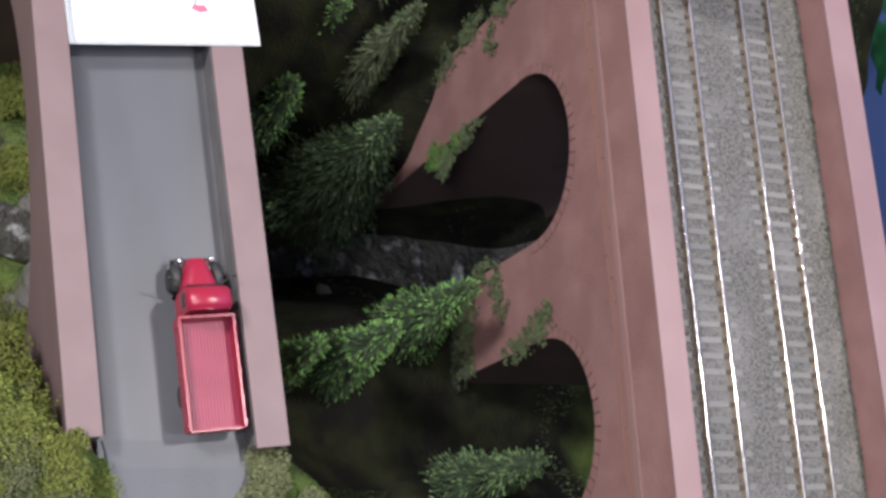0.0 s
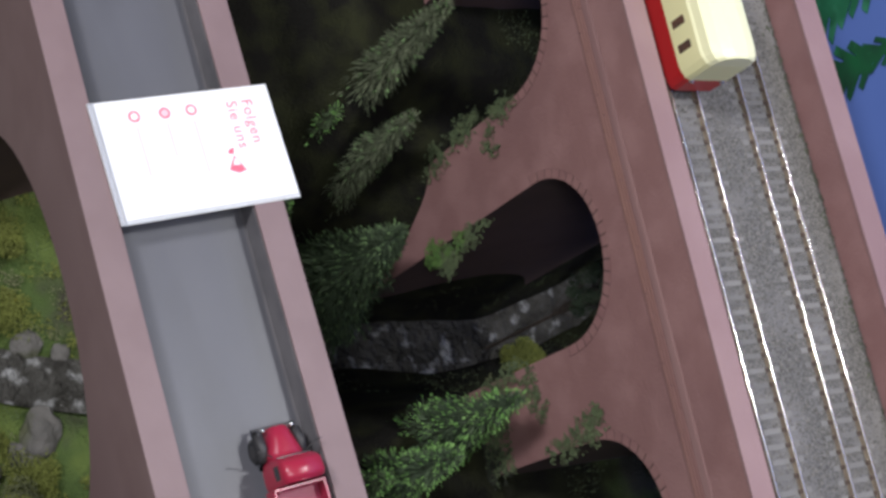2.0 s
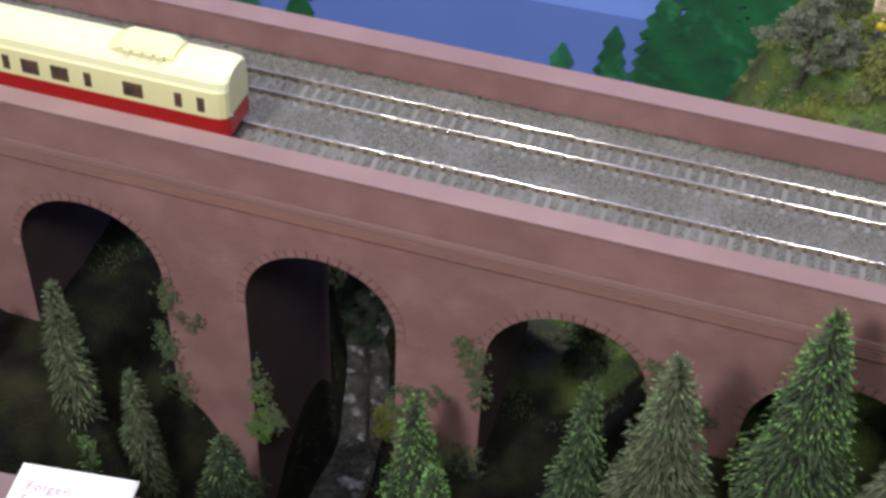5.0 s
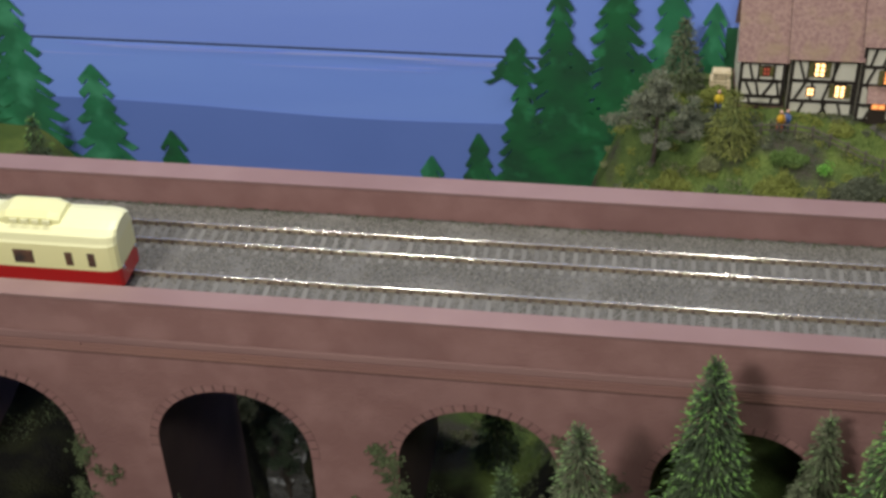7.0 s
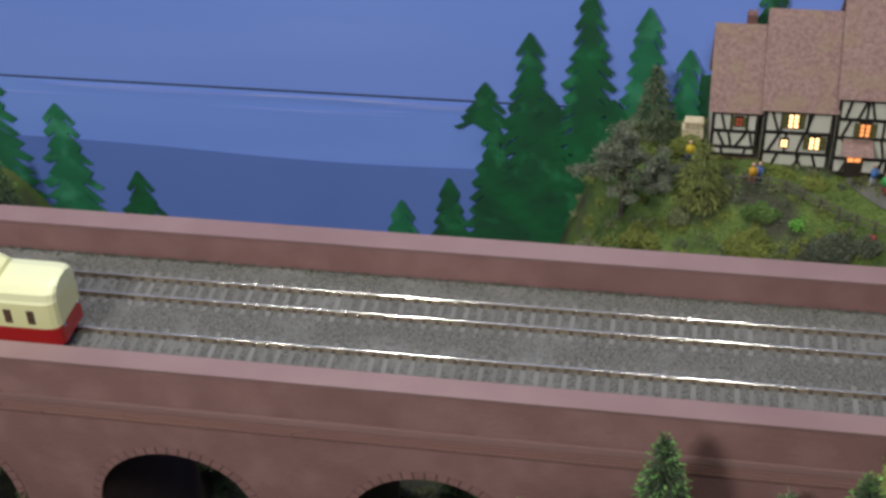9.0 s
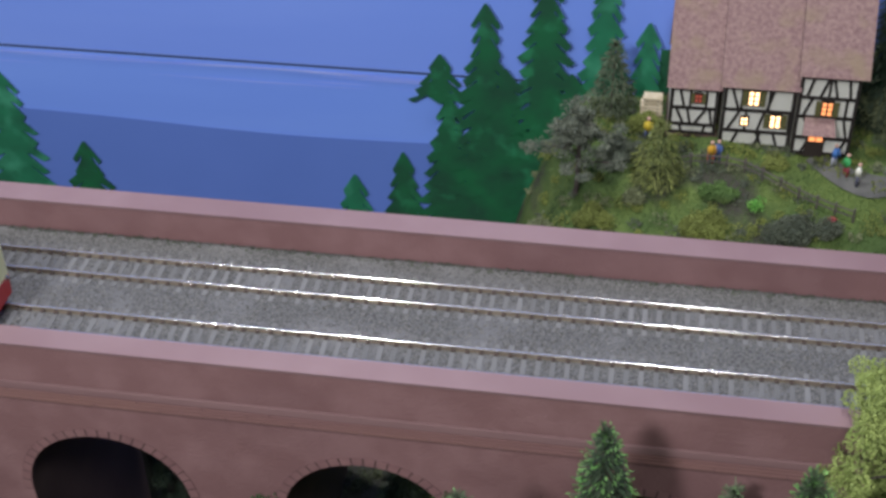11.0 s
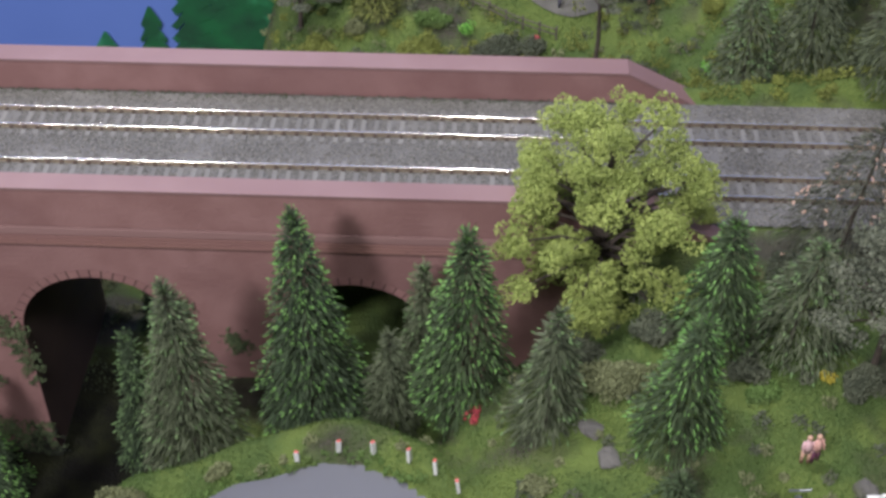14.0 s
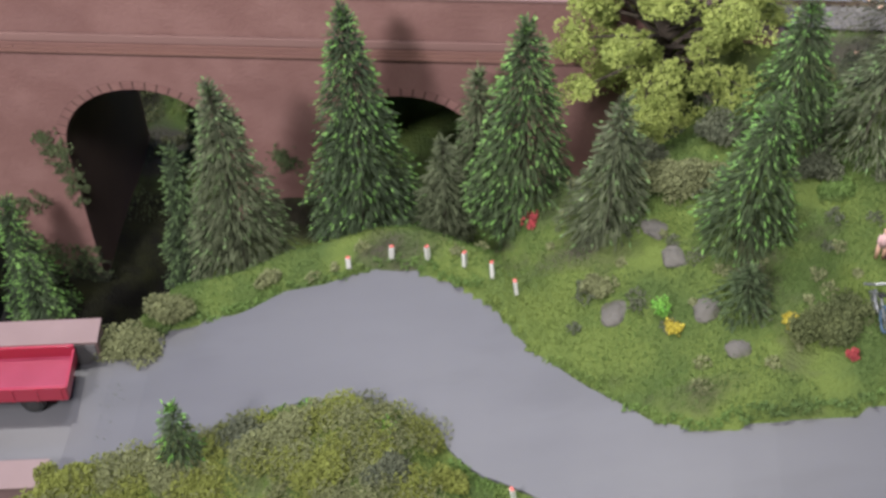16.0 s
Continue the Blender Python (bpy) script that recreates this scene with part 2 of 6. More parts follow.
def road_z(x):
    return sum(line(x + d, ROAD_Z) for d in (-0.036, -0.018, 0.0, 0.018, 0.036)) / 5 - 0.0006 * smoothstep(0.20, 0.24, x) * (1 - smoothstep(0.25, 0.30, x))


def stream_x(y):
    return 0.077 - 0.10 * y + 0.010 * math.sin(y * 22) - 0.9 * max(0.0, -0.12 - y) * 0.35


def stream_z(y):
    return 0.0735 + 0.07 * y


def ground_z(x, y):
    n = noise.noise((x * 14, y * 14, 3.1)) * 0.012 + noise.noise((x * 45, y * 45, 1.7)) * 0.004
    # valley floor with the stream's bed
    d = x - stream_x(y)
    v = stream_z(y) + 0.005 + 0.10 * smoothstep(0.03, 0.20, abs(d) - 0.02) + n - 0.016 * (1 - smoothstep(0.008, 0.03, abs(d)))
    # steep banks between the two bridges, up to the viaduct's piers
    if d < 0:
        bank = 0.072 + 0.182 * smoothstep(0.015, 0.125, -d) - 0.050 * smoothstep(-0.075, -0.11, y)
        bank += 0.085 * smoothstep(-0.055, -0.026, y) * smoothstep(0.016, 0.034, -d) * (1 - smoothstep(0.05, 0.11, -d))
    else:
        bank = 0.072 + 0.143 * smoothstep(0.016, 0.085, d)
    v += max(0.0, bank + 0.8 * n - v) * smoothstep(-0.19, -0.14, y) * smoothstep(0.012, 0.022, abs(d))
    v += 0.22 * smoothstep(-0.10, -0.30, x)
    # shelf and meadow on the road's side
    rz = road_z(x)
    top = rz + 0.003 + n * 0.4
    far, near = line(x, ROAD_FAR), line(x, ROAD_NEAR)
    if near < y < far:
        top = rz - 0.0016
    elif y >= far:
        d = y - far
        top = rz - 0.0008 + 0.0055 * smoothstep(0, 0.018, d) + n * 0.4 + 0.010 * smoothstep(0.02, 0.12, d) * smoothstep(0.44, 0.52, x)
        drop = max(smoothstep(-0.105, -0.055, y) * (1 - smoothstep(0.43, 0.53, x)), smoothstep(0.021, 0.058, d + 0.4 * n) * (1 - smoothstep(0.385, 0.440, x)))
        top += (0.285 - top) * drop
    else:
        top = rz - 0.0008 + 0.016 * smoothstep(0, 0.035, near - y) + n * 0.9 * smoothstep(0, 0.02, near - y)
    edge = 0.178 + 0.05 * smoothstep(-0.14, -0.05, y)
    w = 0.072
    if y > -0.2 + SLOPE * x:
        edge = 0.19 + 0.035 * smoothstep(-0.17, -0.10, y)
        w = 0.075
    s = smoothstep(edge, edge + w, x + n)
    z = v + (top - v) * s
    # the steep mossy bank before the road bridge's pier
    front = smoothstep(0.0, 0.010, -0.2765 + SLOPE * x - y)
    if front > 0 and x < 0.26:
        z += (max(z, line(x + 0.6 * n, ((0.146, v), (0.185, 0.274), (0.24, 0.325), (0.26, 0.330))) + n * 0.7) - z) * front
    # the embankment past the viaduct, and the hill behind it
    emb = smoothstep(0.50, 0.545, x) * smoothstep(-0.085, -0.045, y)
    z += (0.3955 - z) * emb * (1 - smoothstep(0.08, 0.10, y))
    hill = smoothstep(0.262, 0.315, x + n) * smoothstep(0.098, 0.104, y)
    hz = 0.352 + 0.036 * smoothstep(0.12, 0.225, y) + n * 0.5 + 0.045 * smoothstep(0.50, 0.62, x)
    z += (hz - z) * hill
    back = smoothstep(0.115, 0.27, y) * (1 - smoothstep(0.02, 0.06, 0.085 - x) * smoothstep(-0.04, -0.02, -abs(x - 0.06))) * smoothstep(0.055, 0.17, x + n)
    z = max(z, z + (0.262 + 2 * n - z) * back * (1 - hill))
    lh = smoothstep(-0.085, -0.16, x + n) * smoothstep(0.10, 0.20, y)
    z += (0.315 + n - z) * lh
    return z


def grid(name, x0, x1, y0, y1, step, fz, mat, parent=None, smooth=True):
    nx, ny = int((x1 - x0) / step) + 1, int((y1 - y0) / step) + 1
    vs = [(x0 + (x1 - x0) * i / (nx - 1), y0 + (y1 - y0) * j / (ny - 1)) for j in range(ny) for i in range(nx)]
    fs = [(j * nx + i, j * nx + i + 1, (j + 1) * nx + i + 1, (j + 1) * nx + i) for j in range(ny - 1) for i in range(nx - 1)]
    return raw(name, [(x, y, fz(x, y)) for x, y in vs], fs, mat, parent, smooth=smooth)


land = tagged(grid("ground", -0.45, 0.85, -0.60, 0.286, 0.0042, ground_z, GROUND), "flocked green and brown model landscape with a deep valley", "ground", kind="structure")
# mask of the painted valley shade: low ground between and below the bridges
mask = land.data.attributes.new("shaded_soil", "FLOAT", "POINT")
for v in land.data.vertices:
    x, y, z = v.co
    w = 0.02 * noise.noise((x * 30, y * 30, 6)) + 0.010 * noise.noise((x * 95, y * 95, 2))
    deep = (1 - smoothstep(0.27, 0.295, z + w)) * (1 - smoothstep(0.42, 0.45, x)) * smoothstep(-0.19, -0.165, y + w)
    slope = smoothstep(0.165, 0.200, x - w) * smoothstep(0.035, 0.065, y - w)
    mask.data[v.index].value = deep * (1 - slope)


def strip(name, lines, mat, zf, lift, label, category):
    """The road's sheet between two edges, with a skirt along each side."""
    V, F = [], []
    for k in range(101):
        x = 0.2400 + (0.80 - 0.2400) * k / 100
        a, b = line(x, lines[1]), line(x, lines[0])
        u = -0.001 + 0.0022 * noise.noise((x * 60, 0, 5)), 0.001 + 0.0022 * noise.noise((x * 60, 4, 5))
        row = [(x, a + u[0] + (b + u[1] - a - u[0]) * j / 8, zf(x) + lift) for j in range(9)]
        V += [(x, row[0][1] - 0.0006, zf(x) - 0.003)] + row + [(x, row[-1][1] + 0.0006, zf(x) - 0.003)]
    for k in range(100):
        for j in range(10):
            i = 11 * k + j
            F.append((i, i + 11, i + 12, i + 1))
    return tagged(raw(name, V, F, mat), label, category, kind="structure")


strip("road", (ROAD_FAR, ROAD_NEAR), ASPHALT, road_z, 0.0, "smooth grey painted model road curving uphill", "road")

# the stream
bm = bmesh.new()
rows = []
for k in range(60):
    y = -0.6 + 0.88 * k / 59
    c, hw = stream_x(y), 0.017 + 0.004 * noise.noise((y * 20, 0, 0))
    rows.append([bm.verts.new((c + hw * (j / 3 - 1), y, stream_z(y) + 0.003 * noise.noise((c + hw * (j / 3 - 1)) * 60 * Vector((1, 0, 0)) + Vector((0, y * 40, 0))))) for j in range(7)])
for r, s in zip(rows, rows[1:]):
    for j in range(6):
        bm.faces.new((r[j], r[j + 1], s[j + 1], s[j]))
tagged(part("water", bm, WATER, smooth=True), "clear rippling resin stream over dark stones, with painted white glints", "stream", kind="structure")

# ---- viaduct ----
ARCHES = (-0.312, -0.176, -0.0405, 0.0955, 0.2315, 0.3675)
HALF, SPRING, CROWN = 0.0435, 0.312, 0.3575


def arch_profile(x0, x1, z0, z1, centres, hw, spring, crown, n=20):
    pts = [(x0, z0), (x0, z1), (x1, z1), (x1, z0)]
    for c in sorted(centres, reverse=True):
        pts.append((c + hw, z0))
        for k in range(n + 1):
            a = math.pi * k / n
            pts.append((c + hw * math.cos(a), spring + (crown - spring) * math.sin(a) ** 0.9))
        pts.append((c - hw, z0))
    return pts


def extruded(pts, y0, y1):
    bm = bmesh.new()
    f = bm.faces.new([bm.verts.new((x, y0, z)) for x, z in pts])
    r = bmesh.ops.extrude_face_region(bm, geom=[f])
    bmesh.ops.translate(bm, verts=[v for v in r["geom"] if isinstance(v, bmesh.types.BMVert)], vec=(0, y1 - y0, 0))
    bmesh.ops.recalc_face_normals(bm, faces=bm.faces[:])
    return bm


viaduct = thing("railway_viaduct", (0, 0, 0), "mauve-painted model railway viaduct with round arches", "viaduct", kind="structure")
bm = extruded(arch_profile(-0.50, 0.53, 0.0, 0.380, ARCHES, HALF, SPRING, CROWN), -0.029, 0.0945)
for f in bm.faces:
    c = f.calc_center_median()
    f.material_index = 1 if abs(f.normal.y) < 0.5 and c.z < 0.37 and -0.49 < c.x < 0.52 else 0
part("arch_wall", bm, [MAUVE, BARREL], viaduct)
part("deck", boxes((-0.50, -0.0295, 0.3802, 0.53, 0.095, 0.3935)), MAUVE, viaduct)
for y0, y1 in ((-0.0318, -0.0290), (0.0946, 0.0972)):
    s = -1 if y0 < 0 else 1
    band = part("cornice", boxes((-0.50, y0 + 0.0014 if s < 0 else y0, 0.3803, 0.53, y1 if s < 0 else y1 - 0.0014, 0.3878), bevel=0.0003), MAUVE, viaduct)
    for row, z in enumerate((0.3812, 0.3834, 0.3856)):
        for k in range(31):
            x = -0.498 + 0.0332 * k + 0.011 * row
            e = y0 + 0.0014 if s < 0 else y1 - 0.0014
            part("cornice_brick", boxes((x, e - 0.0005, z, min(x + 0.0322, 0.529), e + 0.0005, z + 0.0014)), RUST_BAND, band)
    part("string_course", boxes((-0.50, y0 + (0.0006 if s < 0 else 0), 0.3880, 0.53, y1 - (0 if s < 0 else 0.0006), 0.3930), bevel=0.0008), PALEBAND, viaduct)
    part("drip_groove", boxes((-0.50, -0.0294 if s < 0 else 0.0940, 0.3790, 0.53, -0.0285 if s < 0 else 0.0950, 0.3799)), JOINTDARK, viaduct)
PAR_END = 0.513


def parapet(y0, y1, top):
    bm = extruded([(-0.50, 0.3937), (-0.50, top - 0.0016), (PAR_END, top - 0.0016), (PAR_END + 0.045, 0.3912), (PAR_END + 0.045, 0.3880), (-0.50 + 0.98, 0.3880), (-0.50 + 0.98, 0.3937)], y0, y1)
    return bm


par = part("parapet", parapet(-0.0308, -0.0200, 0.4186), MAUVE, viaduct)
part("coping", extruded([(-0.50, 0.4172), (-0.50, 0.4186), (PAR_END, 0.4186), (PAR_END + 0.046, 0.3930), (PAR_END + 0.046, 0.3914), (PAR_END - 0.0004, 0.4172)], -0.0316, -0.0192), COPING, par, "paler pink flat coping")
par = part("parapet", parapet(0.0845, 0.0976, 0.4166), MAUVE, viaduct)
part("coping", extruded([(-0.50, 0.4152), (-0.50, 0.4166), (PAR_END, 0.4166), (PAR_END + 0.046, 0.3930), (PAR_END + 0.046, 0.3914), (PAR_END - 0.0004, 0.4152)], 0.0837, 0.0984), COPING, par, "paler pink flat coping")

# ---- tracks ----
grid("ballast_bed", -0.50, 0.95, -0.0195, 0.0838, 0.0035, lambda x, y: 0.3972 + 0.0006 * noise.noise((x * 300, y * 300, 0)) - 0.0006 * smoothstep(0.01, 0.025, abs(y - 0.0315)) * 0, BALLAST)
tagged(bpy.data.objects["ballast_bed"], "grey stone ballast bed under two tracks", "ballast", kind="structure")
track_y = (0.0088, 0.05525)


def box_mesh(name, specs, mats, bevel=0.0):
    bm = boxes(*specs, bevel=bevel)
    me = bpy.data.meshes.new(name)
    bm.to_mesh(me)
    bm.free()
    for m in mats:
        me.materials.append(m)
    return me


def rail_mesh(y):
    """A rail with foot, web and a polished head with a slightly crowned top."""
    bm = boxes((-0.5, y - 0.0009, 0.3972, 0.95, y + 0.0009, 0.3977), (-0.5, y - 0.0003, 0.3976, 0.95, y + 0.0003, 0.3992))
    arc = [radians(-36 + 72 * k / 8) for k in range(9)]
    prof = [(-0.00058, 0.3990)] + [(0.00100 * math.sin(a), 0.4000 - 0.00100 * (1 - math.cos(a))) for a in arc] + [(0.00058, 0.3990)]
    a, b = ([bm.verts.new((x, y + v, z)) for v, z in prof] for x in (-0.5, 0.95))
    for k in range(10):
        f = bm.faces.new((a[k], b[k], b[k + 1], a[k + 1]))
        f.material_index, f.smooth = (1 if 1 <= k <= 8 else 0), 1 <= k <= 8
    bmesh.ops.recalc_face_normals(bm, faces=bm.faces[:])
    return bm


sleeper_me = box_mesh("sleeper", ((-0.0013, -0.015, -0.0014, 0.0013, 0.015, 0.0),), [SLEEPER], 0.0002)
chair_me = box_mesh("rail_chair", ((-0.0010, -0.0021, 0.0, 0.0010, 0.0021, 0.0010),), [CHAIR])

# ---- trees ----


def rnd(a, b):
    return random.uniform(a, b)


def spruce_data(seed, h, r, needle, tips, dens=1.0, tip_share=0.3, droop=0.25, thin=1.0):
    """Meshes of a bottle-brush model spruce: trunk, dense drooping needle fibres, and paler flakes at the outer ends."""
    random.seed(seed)
    trunk = tube([(0, 0, -0.012), (0, 0, h * 0.5), (0, 0, h * 0.97)], [h * 0.022, h * 0.013, h * 0.003], 6)
    V, Fc, V2, F2 = [], [], [], []

    def blade(vs, fs, p, d, ln, w):
        s = d.cross(Vector((rnd(-1, 1), rnd(-1, 1), rnd(-1, 1)))).normalized() * w
        k = len(vs)
        m = p + d * ln * 0.55
        vs += [p - s * 0.6, p + s * 0.6, m + s, m - s, p + d * ln - Vector((0, 0, 0.10 * ln))]
        fs += [(k, k + 1, k + 2, k + 3), (k + 3, k + 2, k + 4)]

    n = int(dens * 0.50e6 * math.pi * r * math.hypot(r, h)) + 500
    for i in range(n):
        f = 1 - math.sqrt(random.random()) * 0.985
        if random.random() < 0.12:
            f = rnd(0.6, 0.985)
        a = rnd(0, math.tau)
        lump = 1 + 0.26 * noise.noise((math.cos(a) * 1.6, math.sin(a) * 1.6, f * 7 + seed)) + 0.16 * noise.noise((math.cos(a) * 4, math.sin(a) * 4, f * 22 + seed))
        env = (r * (1 - f) ** 0.82 * (0.80 + 0.2 * smoothstep(0, 0.12, f)) + 0.0030) * lump
        depth = random.random() ** 0.45
        q = env * (0.15 + 0.85 * depth)
        out = Vector((math.cos(a), math.sin(a), 0))
        ln = rnd(0.0036, 0.0072) * min(1, 0.35 + h * 6) * thin
        dn = line(f, ((0, 0.75), (0.75, 0.45), (0.95, -0.4), (1, -1.4))) + rnd(-0.22, 0.22)
        d = (out * rnd(0.7, 1.1) - Vector((0, 0, dn)) + Vector((rnd(-.38, .38), rnd(-.38, .38), rnd(-.12, .12)))).normalized()
        p = out * max(0, q - ln * 0.75) + Vector((0, 0, h * f + 0.25 * q))
        blade(V, Fc, p, d, ln, rnd(0.00024, 0.00040))
        if depth > 0.74 and random.random() < tip_share * (0.5 + 1.1 * f) * (1.25 if noise.noise((math.cos(a) * 2, math.sin(a) * 2, f * 6 + seed)) > 0 else 0.7):
            e = p + d * ln * rnd(0.75, 0.98)
            g = (d + Vector((rnd(-.3, .3), rnd(-.3, .3), rnd(-.2, .3)))).normalized()
            blade(V2, F2, e - g * 0.0008, g, rnd(0.0014, 0.0030), rnd(0.00024, 0.00046))
    for k in range(46):
        a = rnd(0, math.tau)
        d = Vector((math.cos(a) * 0.7, math.sin(a) * 0.7, rnd(0.2, 1.2))).normalized()
        blade(V2, F2, Vector((0, 0, h * rnd(0.945, 0.985))), d, rnd(0.002, 0.0036), 0.0005)
    return trunk, (V, Fc), (V2, F2), needle, tips


def spruce(x, y, top, foot, r, seed, needle, tips, label, name="spruce", lean=(0, 0), **kw):
    h = top - foot
    trunk, (V, Fc), (V2, F2), nm, tm = spruce_data(seed, h, r, needle, tips, **kw)
    t = thing(name, pose(x, y, foot, -math.degrees(math.atan2(lean[1], h)), math.degrees(math.atan2(lean[0], h)), 0) @ Matrix.Rotation(seed * 0.82, 4, "Z"), label, "tree")
    part("trunk", trunk, BARK, t)
    raw("needle_coat", V, Fc, nm, t)
    raw("shoot_flock", V2, F2, tm, t, "paler green shoots at the branch ends")
    return t


def flakes(V, F, c, rad, n, size, flat=0.8, shell=0.5):
    """Small crumpled leaf flakes, in a ball-shaped cloud with a loose skin."""
    for _ in range(n):
        d = Vector((random.gauss(0, 1), random.gauss(0, 1), random.gauss(0, 1))).normalized()
        p = Vector(c) + Vector((d.x, d.y, d.z * flat)) * rad * (shell + (1 - shell) * random.random() ** 0.6)
        a = Vector((rnd(-1, 1), rnd(-1, 1), rnd(-1, 1))).normalized()
        b = a.orthogonal().normalized()
        cc = a.cross(b)
        s = size * rnd(0.6, 1.35)
        k = len(V)
        V += [p + b * s, p + cc * s * 0.8 + a * s * 0.4, p - b * s * 0.9, p - cc * s * 0.8 + a * s * 0.3, p - a * s * 0.5]
        F += [(k, k + 1, k + 4), (k + 1, k + 2, k + 4), (k + 2, k + 3, k + 4), (k + 3, k, k + 4)]


def bush(x, y, z, rx, ry, rz, seed, mat, label, name="bush", n=260, size=0.0011, clumps=7):
    random.seed(seed)
    V, F = [], []
    for k in range(clumps):
        a, q = rnd(0, math.tau), rnd(0, 0.75)
        c = (rx * q * math.cos(a), ry * q * math.sin(a), rz * rnd(0.25, 0.8) * (1 - 0.4 * q))
        flakes(V, F, c, (rx + ry + rz) / 3 * rnd(0.35, 0.6), n // clumps, size, 0.8, 0.3)
    flakes(V, F, (0, 0, rz * 0.35), min(rx, ry) * 0.75, n // 3, size, 0.6, 0.4)
    ob = raw(name, V, F, mat)
    ob.location = (x, y, z)
    return tagged(ob, label, "bush")


def broadleaf(x, y, foot, h, r, seed, mat, label, name="broadleaf_tree", clumps=46, n=150, size=0.0016, trunk_share=0.35, flat=0.75, bark=BARK, crown_low=0.28, stem=0.035):
    random.seed(seed)
    t = thing(name, (x, y, foot), label, "tree")
    bm = tube([(0, 0, -0.01), (0.001, 0, h * trunk_share), (0, 0.002, h * 0.8)], [h * stem, h * stem * 0.74, h * stem * 0.17], 8)
    V, F = [], []
    for k in range(clumps):
        u = (k + 0.5) / clumps
        f = crown_low + (0.98 - crown_low) * u
        a = k * 2.39996 + rnd(-0.3, 0.3)
        env = math.sqrt(max(0.05, 1 - (2 * (f - crown_low) / (1 - crown_low) - 1) ** 2))
        q = r * env * rnd(0.45, 1.0)
        c = Vector((q * math.cos(a), q * math.sin(a), h * f + rnd(-0.04, 0.04) * h))
        tube([(0, 0, h * (trunk_share * 0.7 + 0.5 * u * (1 - trunk_share))), c * 0.5 + Vector((0, 0, h * 0.3 * f)), c], [h * stem * 0.31, h * stem * 0.2, h * stem * 0.045], 5, bm)
        flakes(V, F, c, r * rnd(0.26, 0.42), n, size, flat, 0.25)
    part("trunk", bm, bark, t)
    raw("crown", V, F, mat, t)
    return t


def tufts(name, spots, mat, label, size=0.0008, per=60, rad=(0.003, 0.007)):
    """Low foam tufts scattered on the ground, as one sheet of stuff."""
    V, F = [], []
    for x, y in spots:
        r = rnd(*rad)
        flakes(V, F, (x, y, ground_z(x, y) + r * 0.25), r, per, size, 0.6, 0.25)
    return tagged(raw(name, V, F, mat), label, "ground cover", kind="stuff")

# ---- road bridge ----
ANG = math.degrees(math.atan(SLOPE))
road_bridge = thing("road_bridge", pose(0, -0.235, 0, 0, 0, ANG), "grey-mauve model road bridge with a wide round arch", "bridge", kind="structure")
bm = extruded(arch_profile(-0.45, 0.245, 0.0, 0.3185, (0.078, -0.157), 0.110, 0.175, 0.2770, 24), -0.0402, 0.0440)
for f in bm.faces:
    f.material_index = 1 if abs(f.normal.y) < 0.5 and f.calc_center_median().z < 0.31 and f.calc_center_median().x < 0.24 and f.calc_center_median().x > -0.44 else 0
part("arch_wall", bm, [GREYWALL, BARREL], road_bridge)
for side, end in ((-1, 0.2385), (1, 0.2490)):
    v0, v1 = (-0.0440, -0.0300) if side < 0 else (0.0318, 0.0462)
    wall = part("parapet", boxes((-0.45, v0 + (0.0024 if side < 0 else 0.0003), 0.3186, end, v1 - (0.0016 if side > 0 else 0.0003), 0.3348), bevel=0.0004), GREYWALL, road_bridge)
    part("coping", boxes((-0.45, v0, 0.3349, end + 0.0003, v1, 0.3361), bevel=0.0004), GREYCOPE, wall)
    g0, g1 = (-0.0302, -0.0262) if side < 0 else (0.0300, 0.0320)
    part("gutter", boxes((-0.45, g0, 0.3186, 0.236, g1, 0.3227)), GUTTER, road_bridge, "dark gutter strip with the parapet's shade painted in")
part("inner_lining", boxes((-0.45, 0.0313, 0.3228, 0.2480, 0.0320, 0.3345)), GUTTER, road_bridge, "dark grey inner side of the parapet")
part("carriageway", boxes((-0.45, -0.0300, 0.3186, 0.2475, 0.0312, 0.3225)), ASPHALT, road_bridge, "smooth grey painted road surface")

# ---- follow-us card lying across the parapets ----
WHITE = material("white_card", (0.86, 0.86, 0.87), 0.35, second=(0.83, 0.83, 0.84), scale=10)
PINK = material("pink_print", (0.75, 0.14, 0.22), 0.5)
PALEPINK = material("pale_pink_print", (0.85, 0.55, 0.60), 0.5)
SLEEVE = bpy.data.materials.new("clear_plastic")
SLEEVE.use_nodes = True
_b = SLEEVE.node_tree.nodes["Principled BSDF"]
_b.inputs["Transmission Weight"].default_value, _b.inputs["Roughness"].default_value, _b.inputs["IOR"].default_value = 1.0, 0.05, 1.3
GREYEDGE = material("card_edge_grey", (0.45, 0.46, 0.5), 0.4)
card = thing("info_card", pose(0.0412, -0.2192, 0.3363, 0, 0, 7.4), "white printed card in a clear sleeve, laid across the parapets", "card")
part("sleeve_back", boxes((-0.0278, -0.0423, 0.0, 0.0278, 0.0423, 0.0005), bevel=0.0001), WHITE, card)
part("sheet", boxes((-0.0272, -0.0385, 0.00055, 0.0255, 0.0415, 0.0009)), WHITE, card)
for s in ((-0.0277, -0.0422, 0.00055, 0.0277, -0.0408, 0.0011), (-0.0277, -0.0403, 0.00055, 0.0277, -0.0396, 0.0011), (0.0262, -0.0394, 0.00055, 0.0265, 0.0420, 0.0011), (0.0272, -0.0394, 0.00055, 0.0274, 0.0420, 0.0011)):
    part("sleeve_rim", boxes(s), GREYEDGE, card)


